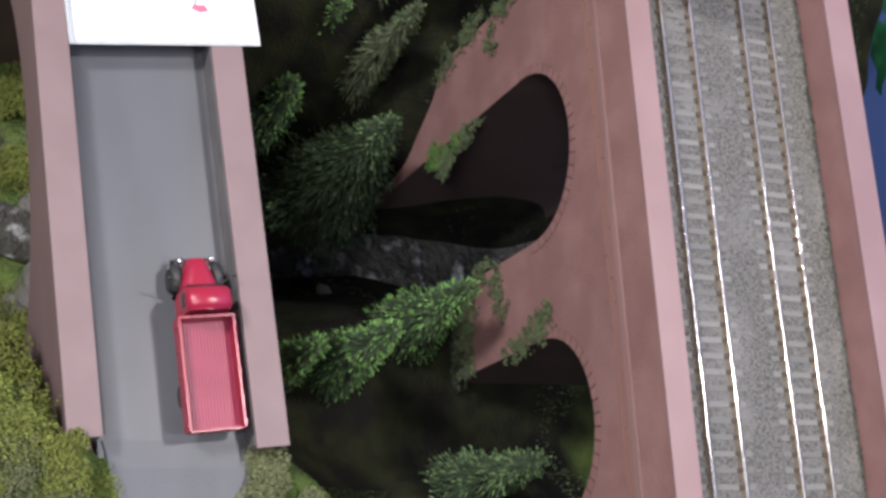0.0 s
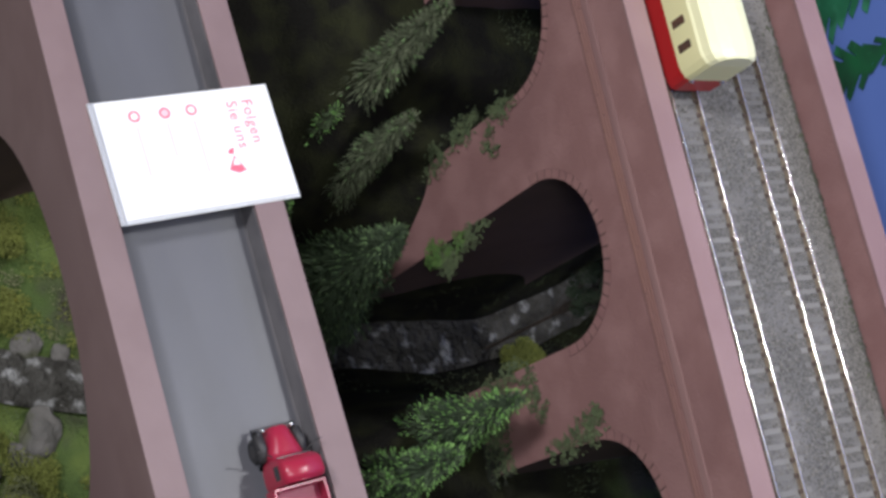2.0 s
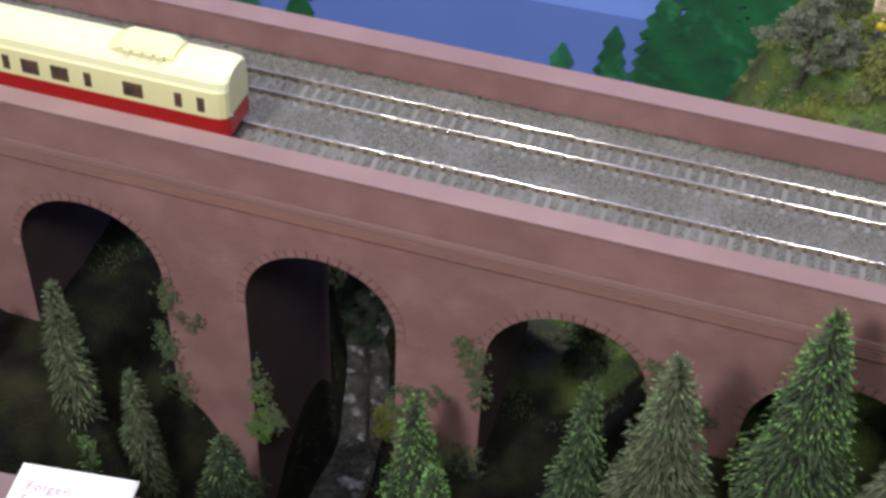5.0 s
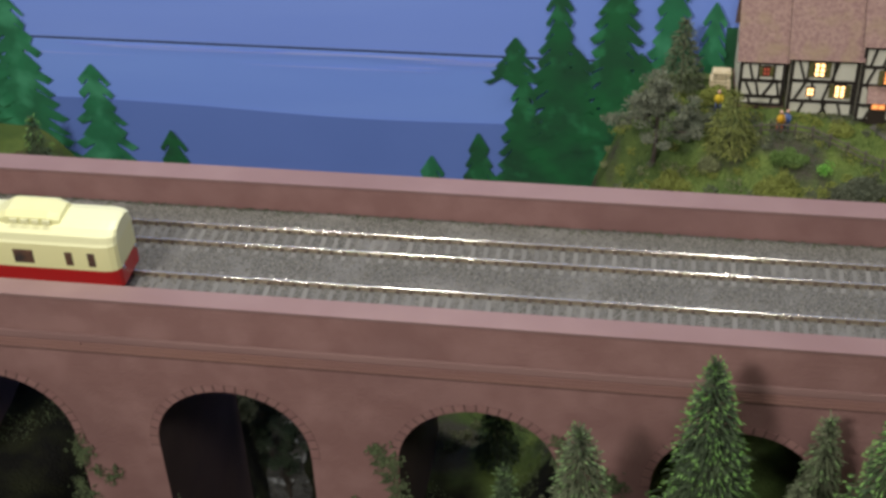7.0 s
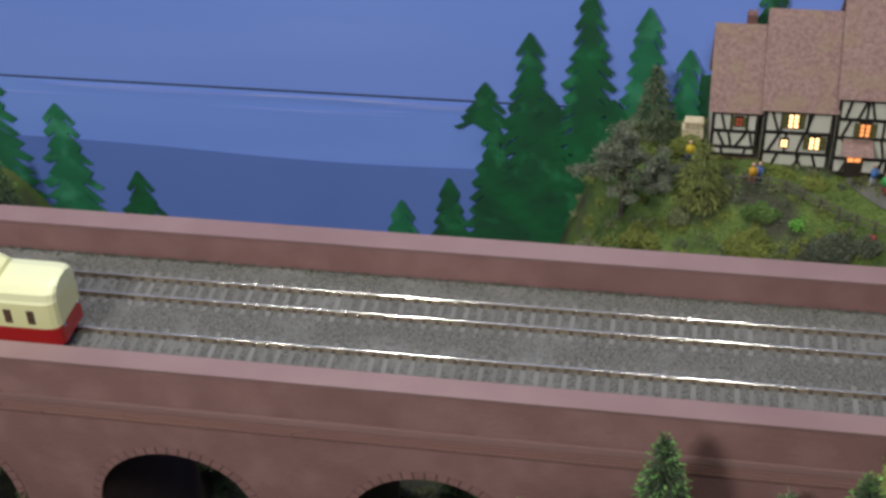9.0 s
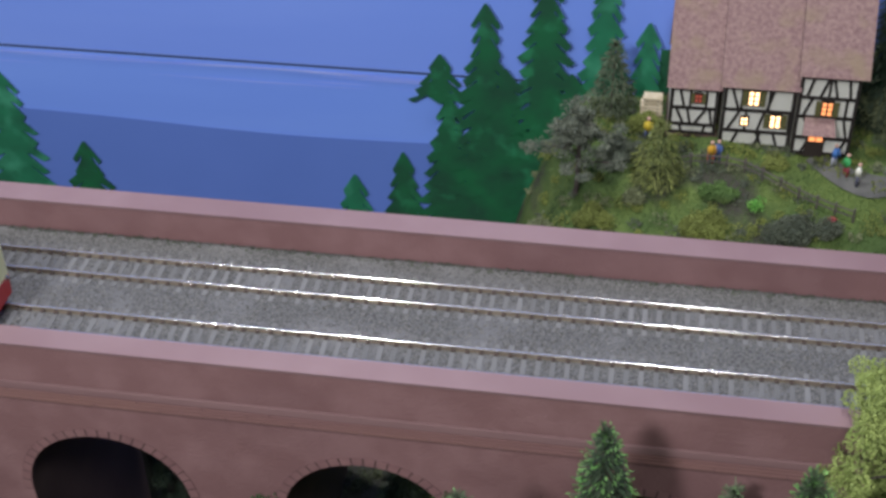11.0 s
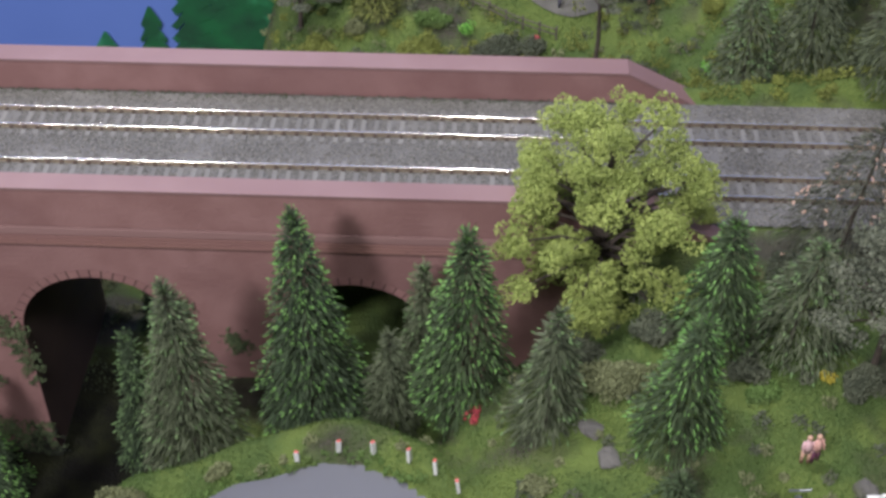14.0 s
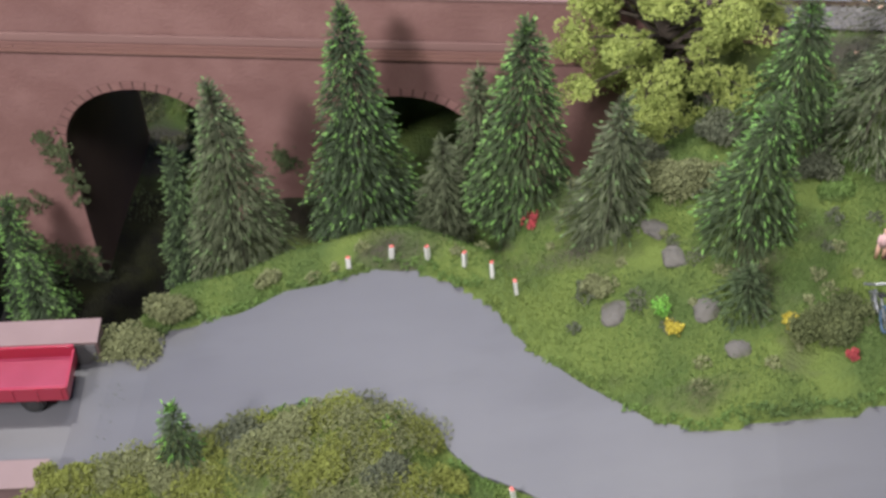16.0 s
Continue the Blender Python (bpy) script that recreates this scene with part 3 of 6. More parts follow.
def text(name, body, size, at, mat, parent):
    c = bpy.data.curves.new(name, "FONT")
    c.body, c.size, c.extrude, c.space_character = body, size, 0.00004, 1.12
    c.materials.append(mat)
    ob = new(name, c)
    ob.location, ob.parent = at, parent
    return ob


text("lettering", "Folgen", 0.0072, (-0.0215, 0.0278, 0.00095), PINK, card)
text("lettering", "Sie uns", 0.0072, (-0.0215, 0.0203, 0.00095), PINK, card)
for k, v in enumerate((-0.0235, -0.0095, 0.003)):
    bm = bmesh.new()
    bmesh.ops.create_circle(bm, cap_ends=True, segments=28, radius=0.0026, matrix=Matrix.Translation((-0.0195, v, 0.00098)))
    ring = part("printed_disc", bm, PINK, card)
    bm = bmesh.new()
    bmesh.ops.create_circle(bm, cap_ends=True, segments=24, radius=0.0017, matrix=Matrix.Translation((-0.0195, v, 0.00102)))
    part("disc_centre", bm, (WHITE, PALEPINK, WHITE)[k], ring)
    part("printed_bar", boxes((-0.0145, v - 0.0004, 0.00092, (0.008, 0.001, 0.010)[k], v + 0.0004, 0.00098)), PALEPINK, card)
bm = bmesh.new()
f = bm.faces.new([bm.verts.new(p) for p in ((0.004, 0.0165, 0.00098), (0.0115, 0.0205, 0.00098), (0.0125, 0.0165, 0.00098), (0.0105, 0.0125, 0.00098))])
part("megaphone_shape", bm, PINK, card)
bm = bmesh.new()
bm.faces.new([bm.verts.new(p) for p in ((0.0005, 0.0175, 0.00098), (0.0035, 0.0165, 0.00098), (0.0030, 0.0140, 0.00098), (0.0012, 0.0148, 0.00098))])
part("megaphone_grip", bm, PINK, card)
bm = bmesh.new()
bm.faces.new([bm.verts.new(p) for p in ((0.0048, 0.0166, 0.00102), (0.0088, 0.0186, 0.00102), (0.0086, 0.0148, 0.00102))])
part("megaphone_bell", bm, WHITE, card)
for k in range(3):
    bm = bmesh.new()
    r = 0.003 + 0.0013 * k
    vs = [bm.verts.new((0.0125 + q * math.cos(a), 0.0165 + q * math.sin(a), 0.00098)) for q in (r, r + 0.0004) for a in [(-1 + 2 * j / 8) * 0.8 for j in range(9)]]
    for j in range(8):
        bm.faces.new((vs[j], vs[9 + j], vs[10 + j], vs[j + 1]))
    part("sound_wave", bm, PALEPINK, card)

# ---- lorry ----
RED = material("red_enamel", (0.32, 0.018, 0.055), 0.28, second=(0.33, 0.02, 0.045), scale=40)
REDBED = material("faded_red_bed", (0.34, 0.045, 0.10), 0.45, second=(0.30, 0.035, 0.08), scale=60)
BLACK = material("black_rubber", (0.02, 0.02, 0.022), 0.7)
DARKMETAL = material("dark_chassis", (0.035, 0.033, 0.035), 0.55)
CHROME = material("bright_metal", (0.6, 0.6, 0.6), 0.25, 1.0)
GLASSDARK = material("dark_glass", (0.02, 0.022, 0.025), 0.08)


def wheel_at(parent, x, y, z, r, w, name="wheel"):
    bm = bmesh.new()
    m = Matrix.Translation((x, y, z)) @ Matrix.Rotation(math.pi / 2, 4, "X")
    bmesh.ops.create_cone(bm, cap_ends=True, segments=24, radius1=r, radius2=r, depth=w, matrix=m)
    bmesh.ops.bevel(bm, geom=[e for e in bm.edges if e.calc_length() < r], offset=w * 0.22, segments=2, affect="EDGES")
    wob = part(name, bm, BLACK, parent, smooth=False)
    bm = bmesh.new()
    bmesh.ops.create_cone(bm, cap_ends=True, segments=20, radius1=r * 0.55, radius2=r * 0.5, depth=w * 1.08, matrix=m)
    part("rim", bm, DARKMETAL, wob)
    return wob


truck = thing("lorry", pose(0.1638, -0.2031, 0.3226, 0, 0, 6.0), "red vintage model lorry with an empty ribbed flatbed on the bridge", "lorry")
part("chassis", boxes((0.004, -0.0045, 0.004, 0.072, 0.0045, 0.0065), bevel=0.0004), DARKMETAL, truck)
# bonnet, narrow at the nose and rounded on top
bm = bmesh.new()
rings = []
for x, hw, top in ((0.0006, 0.0036, 0.0120), (0.0016, 0.0044, 0.0140), (0.006, 0.0056, 0.0150), (0.012, 0.0078, 0.0158), (0.0165, 0.0090, 0.0162)):
    prof = [(-hw, 0.0055), (-hw, top * 0.72), (-hw * 0.82, top * 0.93), (-hw * 0.4, top), (hw * 0.4, top), (hw * 0.82, top * 0.93), (hw, top * 0.72), (hw, 0.0055)]
    rings.append([bm.verts.new((x, y, z)) for y, z in prof])
for r, s in zip(rings, rings[1:]):
    for k in range(7):
        bm.faces.new((r[k], r[k + 1], s[k + 1], s[k]))
bm.faces.new(rings[0])
bm.faces.new(rings[-1][::-1])
part("bonnet", bm, RED, truck, smooth=True)
bm = bmesh.new()
rings = []
for x, hw, top in ((0.0150, 0.0088, 0.0205), (0.0165, 0.0092, 0.0252), (0.0185, 0.0095, 0.0275), (0.0235, 0.0096, 0.0282), (0.0255, 0.0094, 0.0272), (0.0262, 0.0090, 0.0255)):
    prof = [(-hw, 0.006), (-hw, top - 0.005), (-hw * 0.96, top - 0.0022), (-hw * 0.8, top - 0.0006), (0, top), (hw * 0.8, top - 0.0006), (hw * 0.96, top - 0.0022), (hw, top - 0.005), (hw, 0.006)]
    rings.append([bm.verts.new((x, y, z)) for y, z in prof])
for r, s in zip(rings, rings[1:]):
    for k in range(8):
        bm.faces.new((r[k], r[k + 1], s[k + 1], s[k]))
bm.faces.new(rings[0])
bm.faces.new(rings[-1][::-1])
cab = part("cab", bm, RED, truck, smooth=True)
part("windscreen", boxes((0.0146, -0.0076, 0.0180, 0.0152, 0.0076, 0.0215)), GLASSDARK, cab)
for s in (-1, 1):
    part("side_window", boxes((0.0180, s * 0.0096 - 0.0002, 0.0180, 0.0238, s * 0.0096 + 0.0002, 0.0225)), GLASSDARK, cab)
    bm = tube([(0.0135, s * 0.008, 0.0165), (0.011, s * 0.0122, 0.0185), (0.0108, s * 0.0138, 0.0178)], [0.0003, 0.0003, 0.0003], 5)
    arm = part("mirror_arm", bm, DARKMETAL, truck)
    part("mirror", boxes((0.0103, s * 0.0142 - 0.0006, 0.0165, 0.0108, s * 0.0142 + 0.0006, 0.0192)), DARKMETAL, arm)
    # front mudguard
    bm = tube([(0.0015, s * 0.0085, 0.0052), (0.004, s * 0.0088, 0.0098), (0.0085, s * 0.009, 0.0112), (0.013, s * 0.0092, 0.0095), (0.0165, s * 0.0092, 0.006)], [0.0015, 0.0021, 0.0022, 0.0021, 0.0014], 8)
    part("mudguard", bm, DARKMETAL, truck, "black front mudguard", smooth=True)
    bm = bmesh.new()
    bmesh.ops.create_uvsphere(bm, u_segments=12, v_segments=8, radius=0.0014, matrix=Matrix.Translation((0.0012, s * 0.0068, 0.0105)))
    part("headlight", bm, CHROME, truck, smooth=True)
    wheel_at(truck, 0.0085, s * 0.0096, 0.0056, 0.0055, 0.0032)
    wheel_at(truck, 0.0580, s * 0.0088, 0.0056, 0.0055, 0.0050)
part("bumper", boxes((-0.0008, -0.0095, 0.0045, 0.0002, 0.0095, 0.0062), bevel=0.0003), DARKMETAL, truck)
bed = part("bed_floor", boxes((0.0272, -0.0112, 0.0098, 0.0742, 0.0112, 0.0112)), REDBED, truck)
for k in range(15):
    y = -0.0096 + 0.0192 * k / 14
    part("rib", boxes((0.0282, y - 0.00032, 0.0111, 0.0732, y + 0.00032, 0.0117)), REDBED, bed)
for s in (-1, 1):
    part("bed_side", boxes((0.0272, s * 0.0115 - 0.0006, 0.0095, 0.0744, s * 0.0115 + 0.0006, 0.0178), bevel=0.0002), RED, truck)
    for k in range(5):
        part("stake", boxes((0.030 + 0.0103 * k, s * 0.01225 - 0.0002, 0.0096, 0.0312 + 0.0103 * k, s * 0.01225 + 0.0003, 0.0174)), RED, truck)
part("headboard", boxes((0.0268, -0.0120, 0.0095, 0.0279, 0.0120, 0.0186), bevel=0.0002), RED, truck)
part("tailboard", boxes((0.0738, -0.0110, 0.0095, 0.0747, 0.0110, 0.0160), bevel=0.0002), RED, truck)

# ---- backdrop ----
SKY_HIGH = material("painted_sky_high", (0.235, 0.355, 0.90), 0.6, second=(0.195, 0.31, 0.84), scale=3, stretch=(0.4, 1, 2.5), third=(0.245, 0.365, 0.89), tscale=4)
SKY_LOW = material("painted_sky_low", (0.225, 0.365, 0.92), 0.6, second=(0.19, 0.32, 0.87), scale=4, stretch=(0.4, 1, 3), third=(0.23, 0.37, 0.91), tscale=5)
HILLS = material("painted_far_hills", (0.135, 0.222, 0.62), 0.65, second=(0.118, 0.20, 0.57), scale=6)
STREAK = material("painted_white_streak", (0.42, 0.49, 0.90), 0.6, second=(0.27, 0.35, 0.87), scale=60, stretch=(0.15, 1, 2))
SEAM = material("dark_seam", (0.03, 0.04, 0.09), 0.8)
FIR = material("painted_fir_green", (0.014, 0.125, 0.045), 0.6, second=(0.014, 0.07, 0.036), scale=45, third=(0.03, 0.20, 0.085), tscale=60, tmix=(0.55, 0.7))
FIR_LIGHT = material("painted_fir_light", (0.025, 0.19, 0.09), 0.6, second=(0.018, 0.12, 0.06), scale=45, third=(0.06, 0.29, 0.16), tscale=50, tmix=(0.5, 0.7))
TEAL = material("painted_teal_wood", (0.012, 0.16, 0.10), 0.6, second=(0.014, 0.10, 0.06), scale=25)
backdrop = thing("backdrop", (0, 0.2892, 0), "blue painted backdrop boards with dark green fir trees", "backdrop", kind="structure")
part("upper_board", boxes((-1.2, 0, 0.3903, 1.4, 0.008, 1.0)), SKY_HIGH, backdrop)
part("lower_board", boxes((-1.2, -0.0006, -0.02, 1.4, 0.0074, 0.3885)), SKY_LOW, backdrop)
part("seam", boxes((-1.2, -0.0002, 0.3886, 1.4, 0.008, 0.3902)), SEAM, backdrop)
bm = bmesh.new()
vs = [[bm.verts.new((-1.2 + 2.6 * k / 90, -0.0009, z)) for k in range(91) for z in [zz if i == 0 else 0.334 + 0.003 * math.sin(k * 0.37) + 0.004 * noise.noise((k * 0.15, 0, 0)) + 0.00006 * k]] for i, zz in ((0, 0.0), (1, 0))]
for k in range(90):
    bm.faces.new((vs[0][k], vs[0][k + 1], vs[1][k + 1], vs[1][k]))
part("painted_hills", bm, HILLS, backdrop, "flat darker blue painted hills")
random.seed(5)
for k in range(26):
    x, z, ln = rnd(-0.4, 0.3), 0.3868 - abs(random.gauss(0, 0.005)), rnd(0.04, 0.16)
    bm = bmesh.new()
    top = [bm.verts.new((x + ln * j / 6, -0.0010 - k * 0.00001, z + 0.0004 * rnd(0.2, 1) * math.sin(math.pi * j / 6) + 0.0006 * rnd(-.3, .3))) for j in range(7)]
    low = [bm.verts.new((v.co.x, v.co.y, v.co.z - 0.0009 * math.sin(math.pi * (j + 0.2) / 6.4))) for j, v in enumerate(top)]
    for j in range(6):
        bm.faces.new((low[j], low[j + 1], top[j + 1], top[j]))
    part("white_streak", bm, STREAK, backdrop)


def painted_fir(x, top, foot, half, seed, mat, depth):
    """A fir in flat brush strokes: ragged tiers of boughs."""
    random.seed(seed)
    bm = bmesh.new()
    tiers = max(4, int((top - foot) / 0.011))
    y = -0.0012 - depth * 0.00025
    for k in range(tiers):
        f0, f1 = k / tiers, (k + 1.55) / tiers
        z0, z1 = top - (top - foot) * f0, top - (top - foot) * min(1, f1)
        w = half * (0.18 + 0.82 * f1) * rnd(0.8, 1.15)
        m = 5
        left = [(x - w, z1 + rnd(0, 0.005))]
        low = [(x - w + 2 * w * (j + 0.5) / m + rnd(-0.2, 0.2) * w / m, z1 + (0.0045 if j % 2 else -0.001) * rnd(0.5, 1.3)) for j in range(m)]
        right = [(x + w, z1 + rnd(0, 0.005))]
        wt = half * 0.30 * f0 + 0.0008
        pts = left + low + right + [(x + wt, z0), (x - wt, z0)]
        bm.faces.new([bm.verts.new((px, y - 0.000004 * k, pz)) for px, pz in pts])
    return part("painted_fir", bm, mat, backdrop)


FIRS = ((-0.175, 0.405, 0.055, 1), (-0.235, 0.440, 0.055, 0), (-0.20, 0.445, 0.050, 0), (-0.150, 0.425, 0.046, 1), (-0.094, 0.370, 0.038, 1), (-0.041, 0.316, 0.027, 0), (0.157, 0.306, 0.022, 1), (0.192, 0.328, 0.026, 0), (0.219, 0.407, 0.018, 0), (0.222, 0.352, 0.030, 0),
        (0.225, 0.375, 0.030, 0), (0.249, 0.446, 0.036, 0), (0.262, 0.40, 0.046, 0), (0.288, 0.478, 0.040, 0), (0.325, 0.468, 0.042, 1), (0.305, 0.40, 0.045, 0), (0.352, 0.44, 0.030, 1), (0.40, 0.50, 0.04, 0), (0.455, 0.52, 0.04, 0), (0.50, 0.47, 0.04, 0), (0.545, 0.50, 0.04, 1), (0.59, 0.46, 0.04, 0), (0.64, 0.50, 0.045, 0), (0.70, 0.47, 0.04, 0))
part("painted_wood", boxes((0.245, -0.0014, 0.20, 0.80, -0.0011, 0.352)), TEAL, backdrop)
part("painted_wood", boxes((0.36, -0.0017, 0.25, 0.80, -0.0014, 0.42)), FIR, backdrop)
for k, (x, top, half, light) in enumerate(FIRS):
    painted_fir(x, top, 0.235 if k != 8 else 0.37, half, 100 + k, FIR_LIGHT if light else FIR, 2 + k)

# ---- railcar train on the near track ----
CREAM = material("cream_enamel", (0.80, 0.77, 0.42), 0.35, second=(0.77, 0.74, 0.40), scale=20)
CREAMROOF = material("cream_roof", (0.82, 0.80, 0.50), 0.4, second=(0.79, 0.77, 0.47), scale=20)
TRAINRED = material("red_coach_enamel", (0.45, 0.018, 0.02), 0.3)
WINDOW = material("coach_window", (0.05, 0.045, 0.045), 0.1, second=(0.16, 0.08, 0.05), scale=120)


def car(name, x0, x1, windows, pod, label):
    """A railcar between two places along the track, with rounded ends."""
    L = x1 - x0
    t = thing(name, (x0, 0.00825, 0.4002), label, "train", "train cars")

    def loft(z0, z1, hw0, hw1, crown, mat, nm, inset=0.0):
        bm = bmesh.new()
        rings = []
        for x, s in ((0.0, 0.72), (0.0012, 0.86), (0.004, 0.96), (0.008, 1.0), (L - 0.008, 1.0), (L - 0.004, 0.96), (L - 0.0012, 0.86), (L, 0.72)):
            prof = [(-hw0 * s, z0), (-hw1 * s, z1)]
            if crown:
                c = z1 + crown * (0.6 + 0.4 * s)
                prof += [(-hw1 * 0.93 * s, z1 + (c - z1) * 0.45), (-hw1 * 0.7 * s, z1 + (c - z1) * 0.8), (-hw1 * 0.3 * s, c), (hw1 * 0.3 * s, c), (hw1 * 0.7 * s, z1 + (c - z1) * 0.8), (hw1 * 0.93 * s, z1 + (c - z1) * 0.45)]
            prof += [(hw1 * s, z1), (hw0 * s, z0)]
            rings.append([bm.verts.new((x, y, z)) for y, z in prof])
        for r, s in zip(rings, rings[1:]):
            for k in range(len(r)):
                bm.faces.new((r[k], r[(k + 1) % len(r)], s[(k + 1) % len(r)], s[k]))
        bm.faces.new(rings[0][::-1])
        bm.faces.new(rings[-1])
        bmesh.ops.recalc_face_normals(bm, faces=bm.faces[:])
        return part(nm, bm, mat, t)

    loft(0.0060, 0.0175, 0.0152, 0.0160, 0, TRAINRED, "lower_body")
    body = loft(0.0176, 0.0330, 0.0160, 0.0156, 0, CREAM, "upper_body")
    loft(0.0331, 0.0345, 0.0160, 0.0152, 0.0085, CREAMROOF, "roof")
    for u, w in windows:
        for s in (-1, 1):
            part("window", boxes((u * L - w / 2, s * 0.0159 - 0.0004, 0.0205, u * L + w / 2, s * 0.0159 + 0.0003, 0.0290), bevel=0.0003), WINDOW, body)
    for x in (0.001, L - 0.001):
        part("end_window", boxes((x - 0.0004, -0.0085, 0.0212, x + 0.0004, -0.0015, 0.0285), (x - 0.0004, 0.0015, 0.0212, x + 0.0004, 0.0085, 0.0285)), WINDOW, body)
        for s in (-1, 1):
            bm = bmesh.new()
            bmesh.ops.create_uvsphere(bm, u_segments=10, v_segments=6, radius=0.0014, matrix=Matrix.Translation((x + (0.0006 if x > 0.1 else -0.0006), s * 0.0095, 0.0165)))
            part("headlight", bm, CHROME, t)
    if pod:
        bm = bmesh.new()
        rings = []
        for x, s, h in ((pod[0], 0.5, 0.0405), (pod[0] + 0.006, 0.75, 0.0445), (pod[0] + 0.012, 0.8, 0.0475), (pod[1] - 0.008, 0.8, 0.0475), (pod[1] - 0.002, 0.7, 0.0455), (pod[1], 0.5, 0.0400)):
            rings.append([bm.verts.new((x, y * s, z)) for y, z in ((-0.014, 0.037), (-0.012, h - 0.002), (-0.007, h), (0.007, h), (0.012, h - 0.002), (0.014, 0.037))])
        for r, s in zip(rings, rings[1:]):
            for k in range(5):
                bm.faces.new((r[k], r[k + 1], s[k + 1], s[k]))
        bm.faces.new(rings[0])
        bm.faces.new(rings[-1][::-1])
        podob = part("driver_pod", bm, CREAM, t, "raised driver's pod on the roof")
        for k in range(4):
            part("pod_window", boxes((pod[0] + 0.015 + 0.006 * k, -0.0113, 0.0425, pod[0] + 0.019 + 0.006 * k, -0.0104, 0.0452)), CREAMROOF, podob)
    for k in range(6):
        part("roof_vent", boxes((L * (k + 0.6) / 6.6 - 0.0012, -0.005, 0.0422, L * (k + 0.6) / 6.6 + 0.0012, -0.0025, 0.0436), bevel=0.0003), CREAMROOF, t)
    part("underframe", boxes((0.012, -0.010, 0.0040, L - 0.012, 0.010, 0.0062)), DARKMETAL, t)
    for x in (0.035, 0.058, L - 0.058, L - 0.035):
        for s in (-1, 1):
            wheel_at(t, x, s * 0.00825, 0.0050, 0.0051, 0.0024)
    return t


FRONT = 0.040
car("railcar", FRONT - 0.275, FRONT, [((p - 430) / 948, w) for p, w in ((465, .004), (512, .005), (570, .009), (623, .009), (675, .004), (728, .009), (785, .009), (843, .009), (900, .009), (950, .004), (998, .010), (1057, .010), (1112, .004), (1200, .011), (1287, .004), (1330, .004))], (0.203, 0.246), "cream and red model railcar with a raised roof pod")
car("trailer_car", FRONT - 0.275 - 0.013 - 0.207, FRONT - 0.288, [(0.05, .010), (0.12, .010), (0.185, .004), (0.25, .010), (0.335, .010), (0.415, .010), (0.495, .010), (0.575, .010), (0.65, .007), (0.725, .010), (0.795, .006), (0.86, .008), (0.945, .010)], None, "cream and red model trailer car coupled behind the railcar")

# ---- half-timbered house on the hill ----
PLASTER = material("cream_plaster", (0.74, 0.71, 0.62), 0.85, second=(0.66, 0.63, 0.54), scale=60, bump=0.2, bscale=700)
TIMBER = material("dark_timber", (0.022, 0.016, 0.013), 0.7)
ROOFTILE = material("plain_tile_roof", (0.215, 0.125, 0.120), 0.85, second=(0.31, 0.20, 0.175), scale=420, bump=0.8, bscale=320, bdist=0.0008, third=(0.27, 0.19, 0.13), tscale=55, tmix=(0.52, 0.72))
PLINTH = material("brick_plinth", (0.15, 0.075, 0.065), 0.85, second=(0.10, 0.06, 0.055), scale=250)
SHUTTER = material("olive_shutter", (0.13, 0.12, 0.04), 0.8)
LIT = glow("lit_window", (1.0, 0.60, 0.28), 4.2)
DIMLIT = glow("dim_window", (1.0, 0.36, 0.12), 1.6)
EMBER = glow("ember_window", (0.5, 0.10, 0.06), 0.35)
DOORWOOD = material("dark_door", (0.035, 0.024, 0.018), 0.7)
CHIMNEY = material("chimney_brick", (0.22, 0.10, 0.09), 0.85, second=(0.15, 0.08, 0.07), scale=200)

house = thing("timber_house", (0.3675, 0.2325, 0.3865), "half-timbered model house with tiled roof and lit windows", "house")


def beam(x0, z0, x1, z1, y, w=0.0017):
    d = Vector((x1 - x0, 0, z1 - z0)).normalized()
    s = Vector((-d.z, 0, d.x)) * w / 2
    a, b = Vector((x0, y, z0)), Vector((x1, y, z1))
    bm = bmesh.new()
    f = bm.faces.new([bm.verts.new(p) for p in (a - s, b - s, b + s, a + s)])
    r = bmesh.ops.extrude_face_region(bm, geom=[f])
    bmesh.ops.translate(bm, verts=[v for v in r["geom"] if isinstance(v, bmesh.types.BMVert)], vec=(0, 0.0012, 0))
    bmesh.ops.recalc_face_normals(bm, faces=bm.faces[:])
    return bm


def facade(x0, x1, y, z0, floors, bays, name="wall"):
    """A plastered wall from x0 to x1 with timber posts, rails and braces."""
    top = z0 + sum(floors)
    wall = part(name, boxes((x0, y, z0, x1, y + 0.05, top)), PLASTER, house)
    yy = y - 0.0007
    for x in (x0 + 0.0009, x1 - 0.0009):
        part("timber", beam(x, z0, x, top, yy, 0.0020), TIMBER, wall)
    z = z0
    part("timber", beam(x0, z + 0.0009, x1, z + 0.0009, yy - 0.0002, 0.0018), TIMBER, wall)
    for h in floors:
        z += h
        part("timber", beam(x0, z - 0.0009, x1, z - 0.0009, yy - 0.0002, 0.0020), TIMBER, wall)
    for ax, az, bx, bz in bays:
        part("timber", beam(x0 + ax * (x1 - x0), z0 + az, x0 + bx * (x1 - x0), z0 + bz, yy - 0.0004, 0.0014), TIMBER, wall)
    return wall


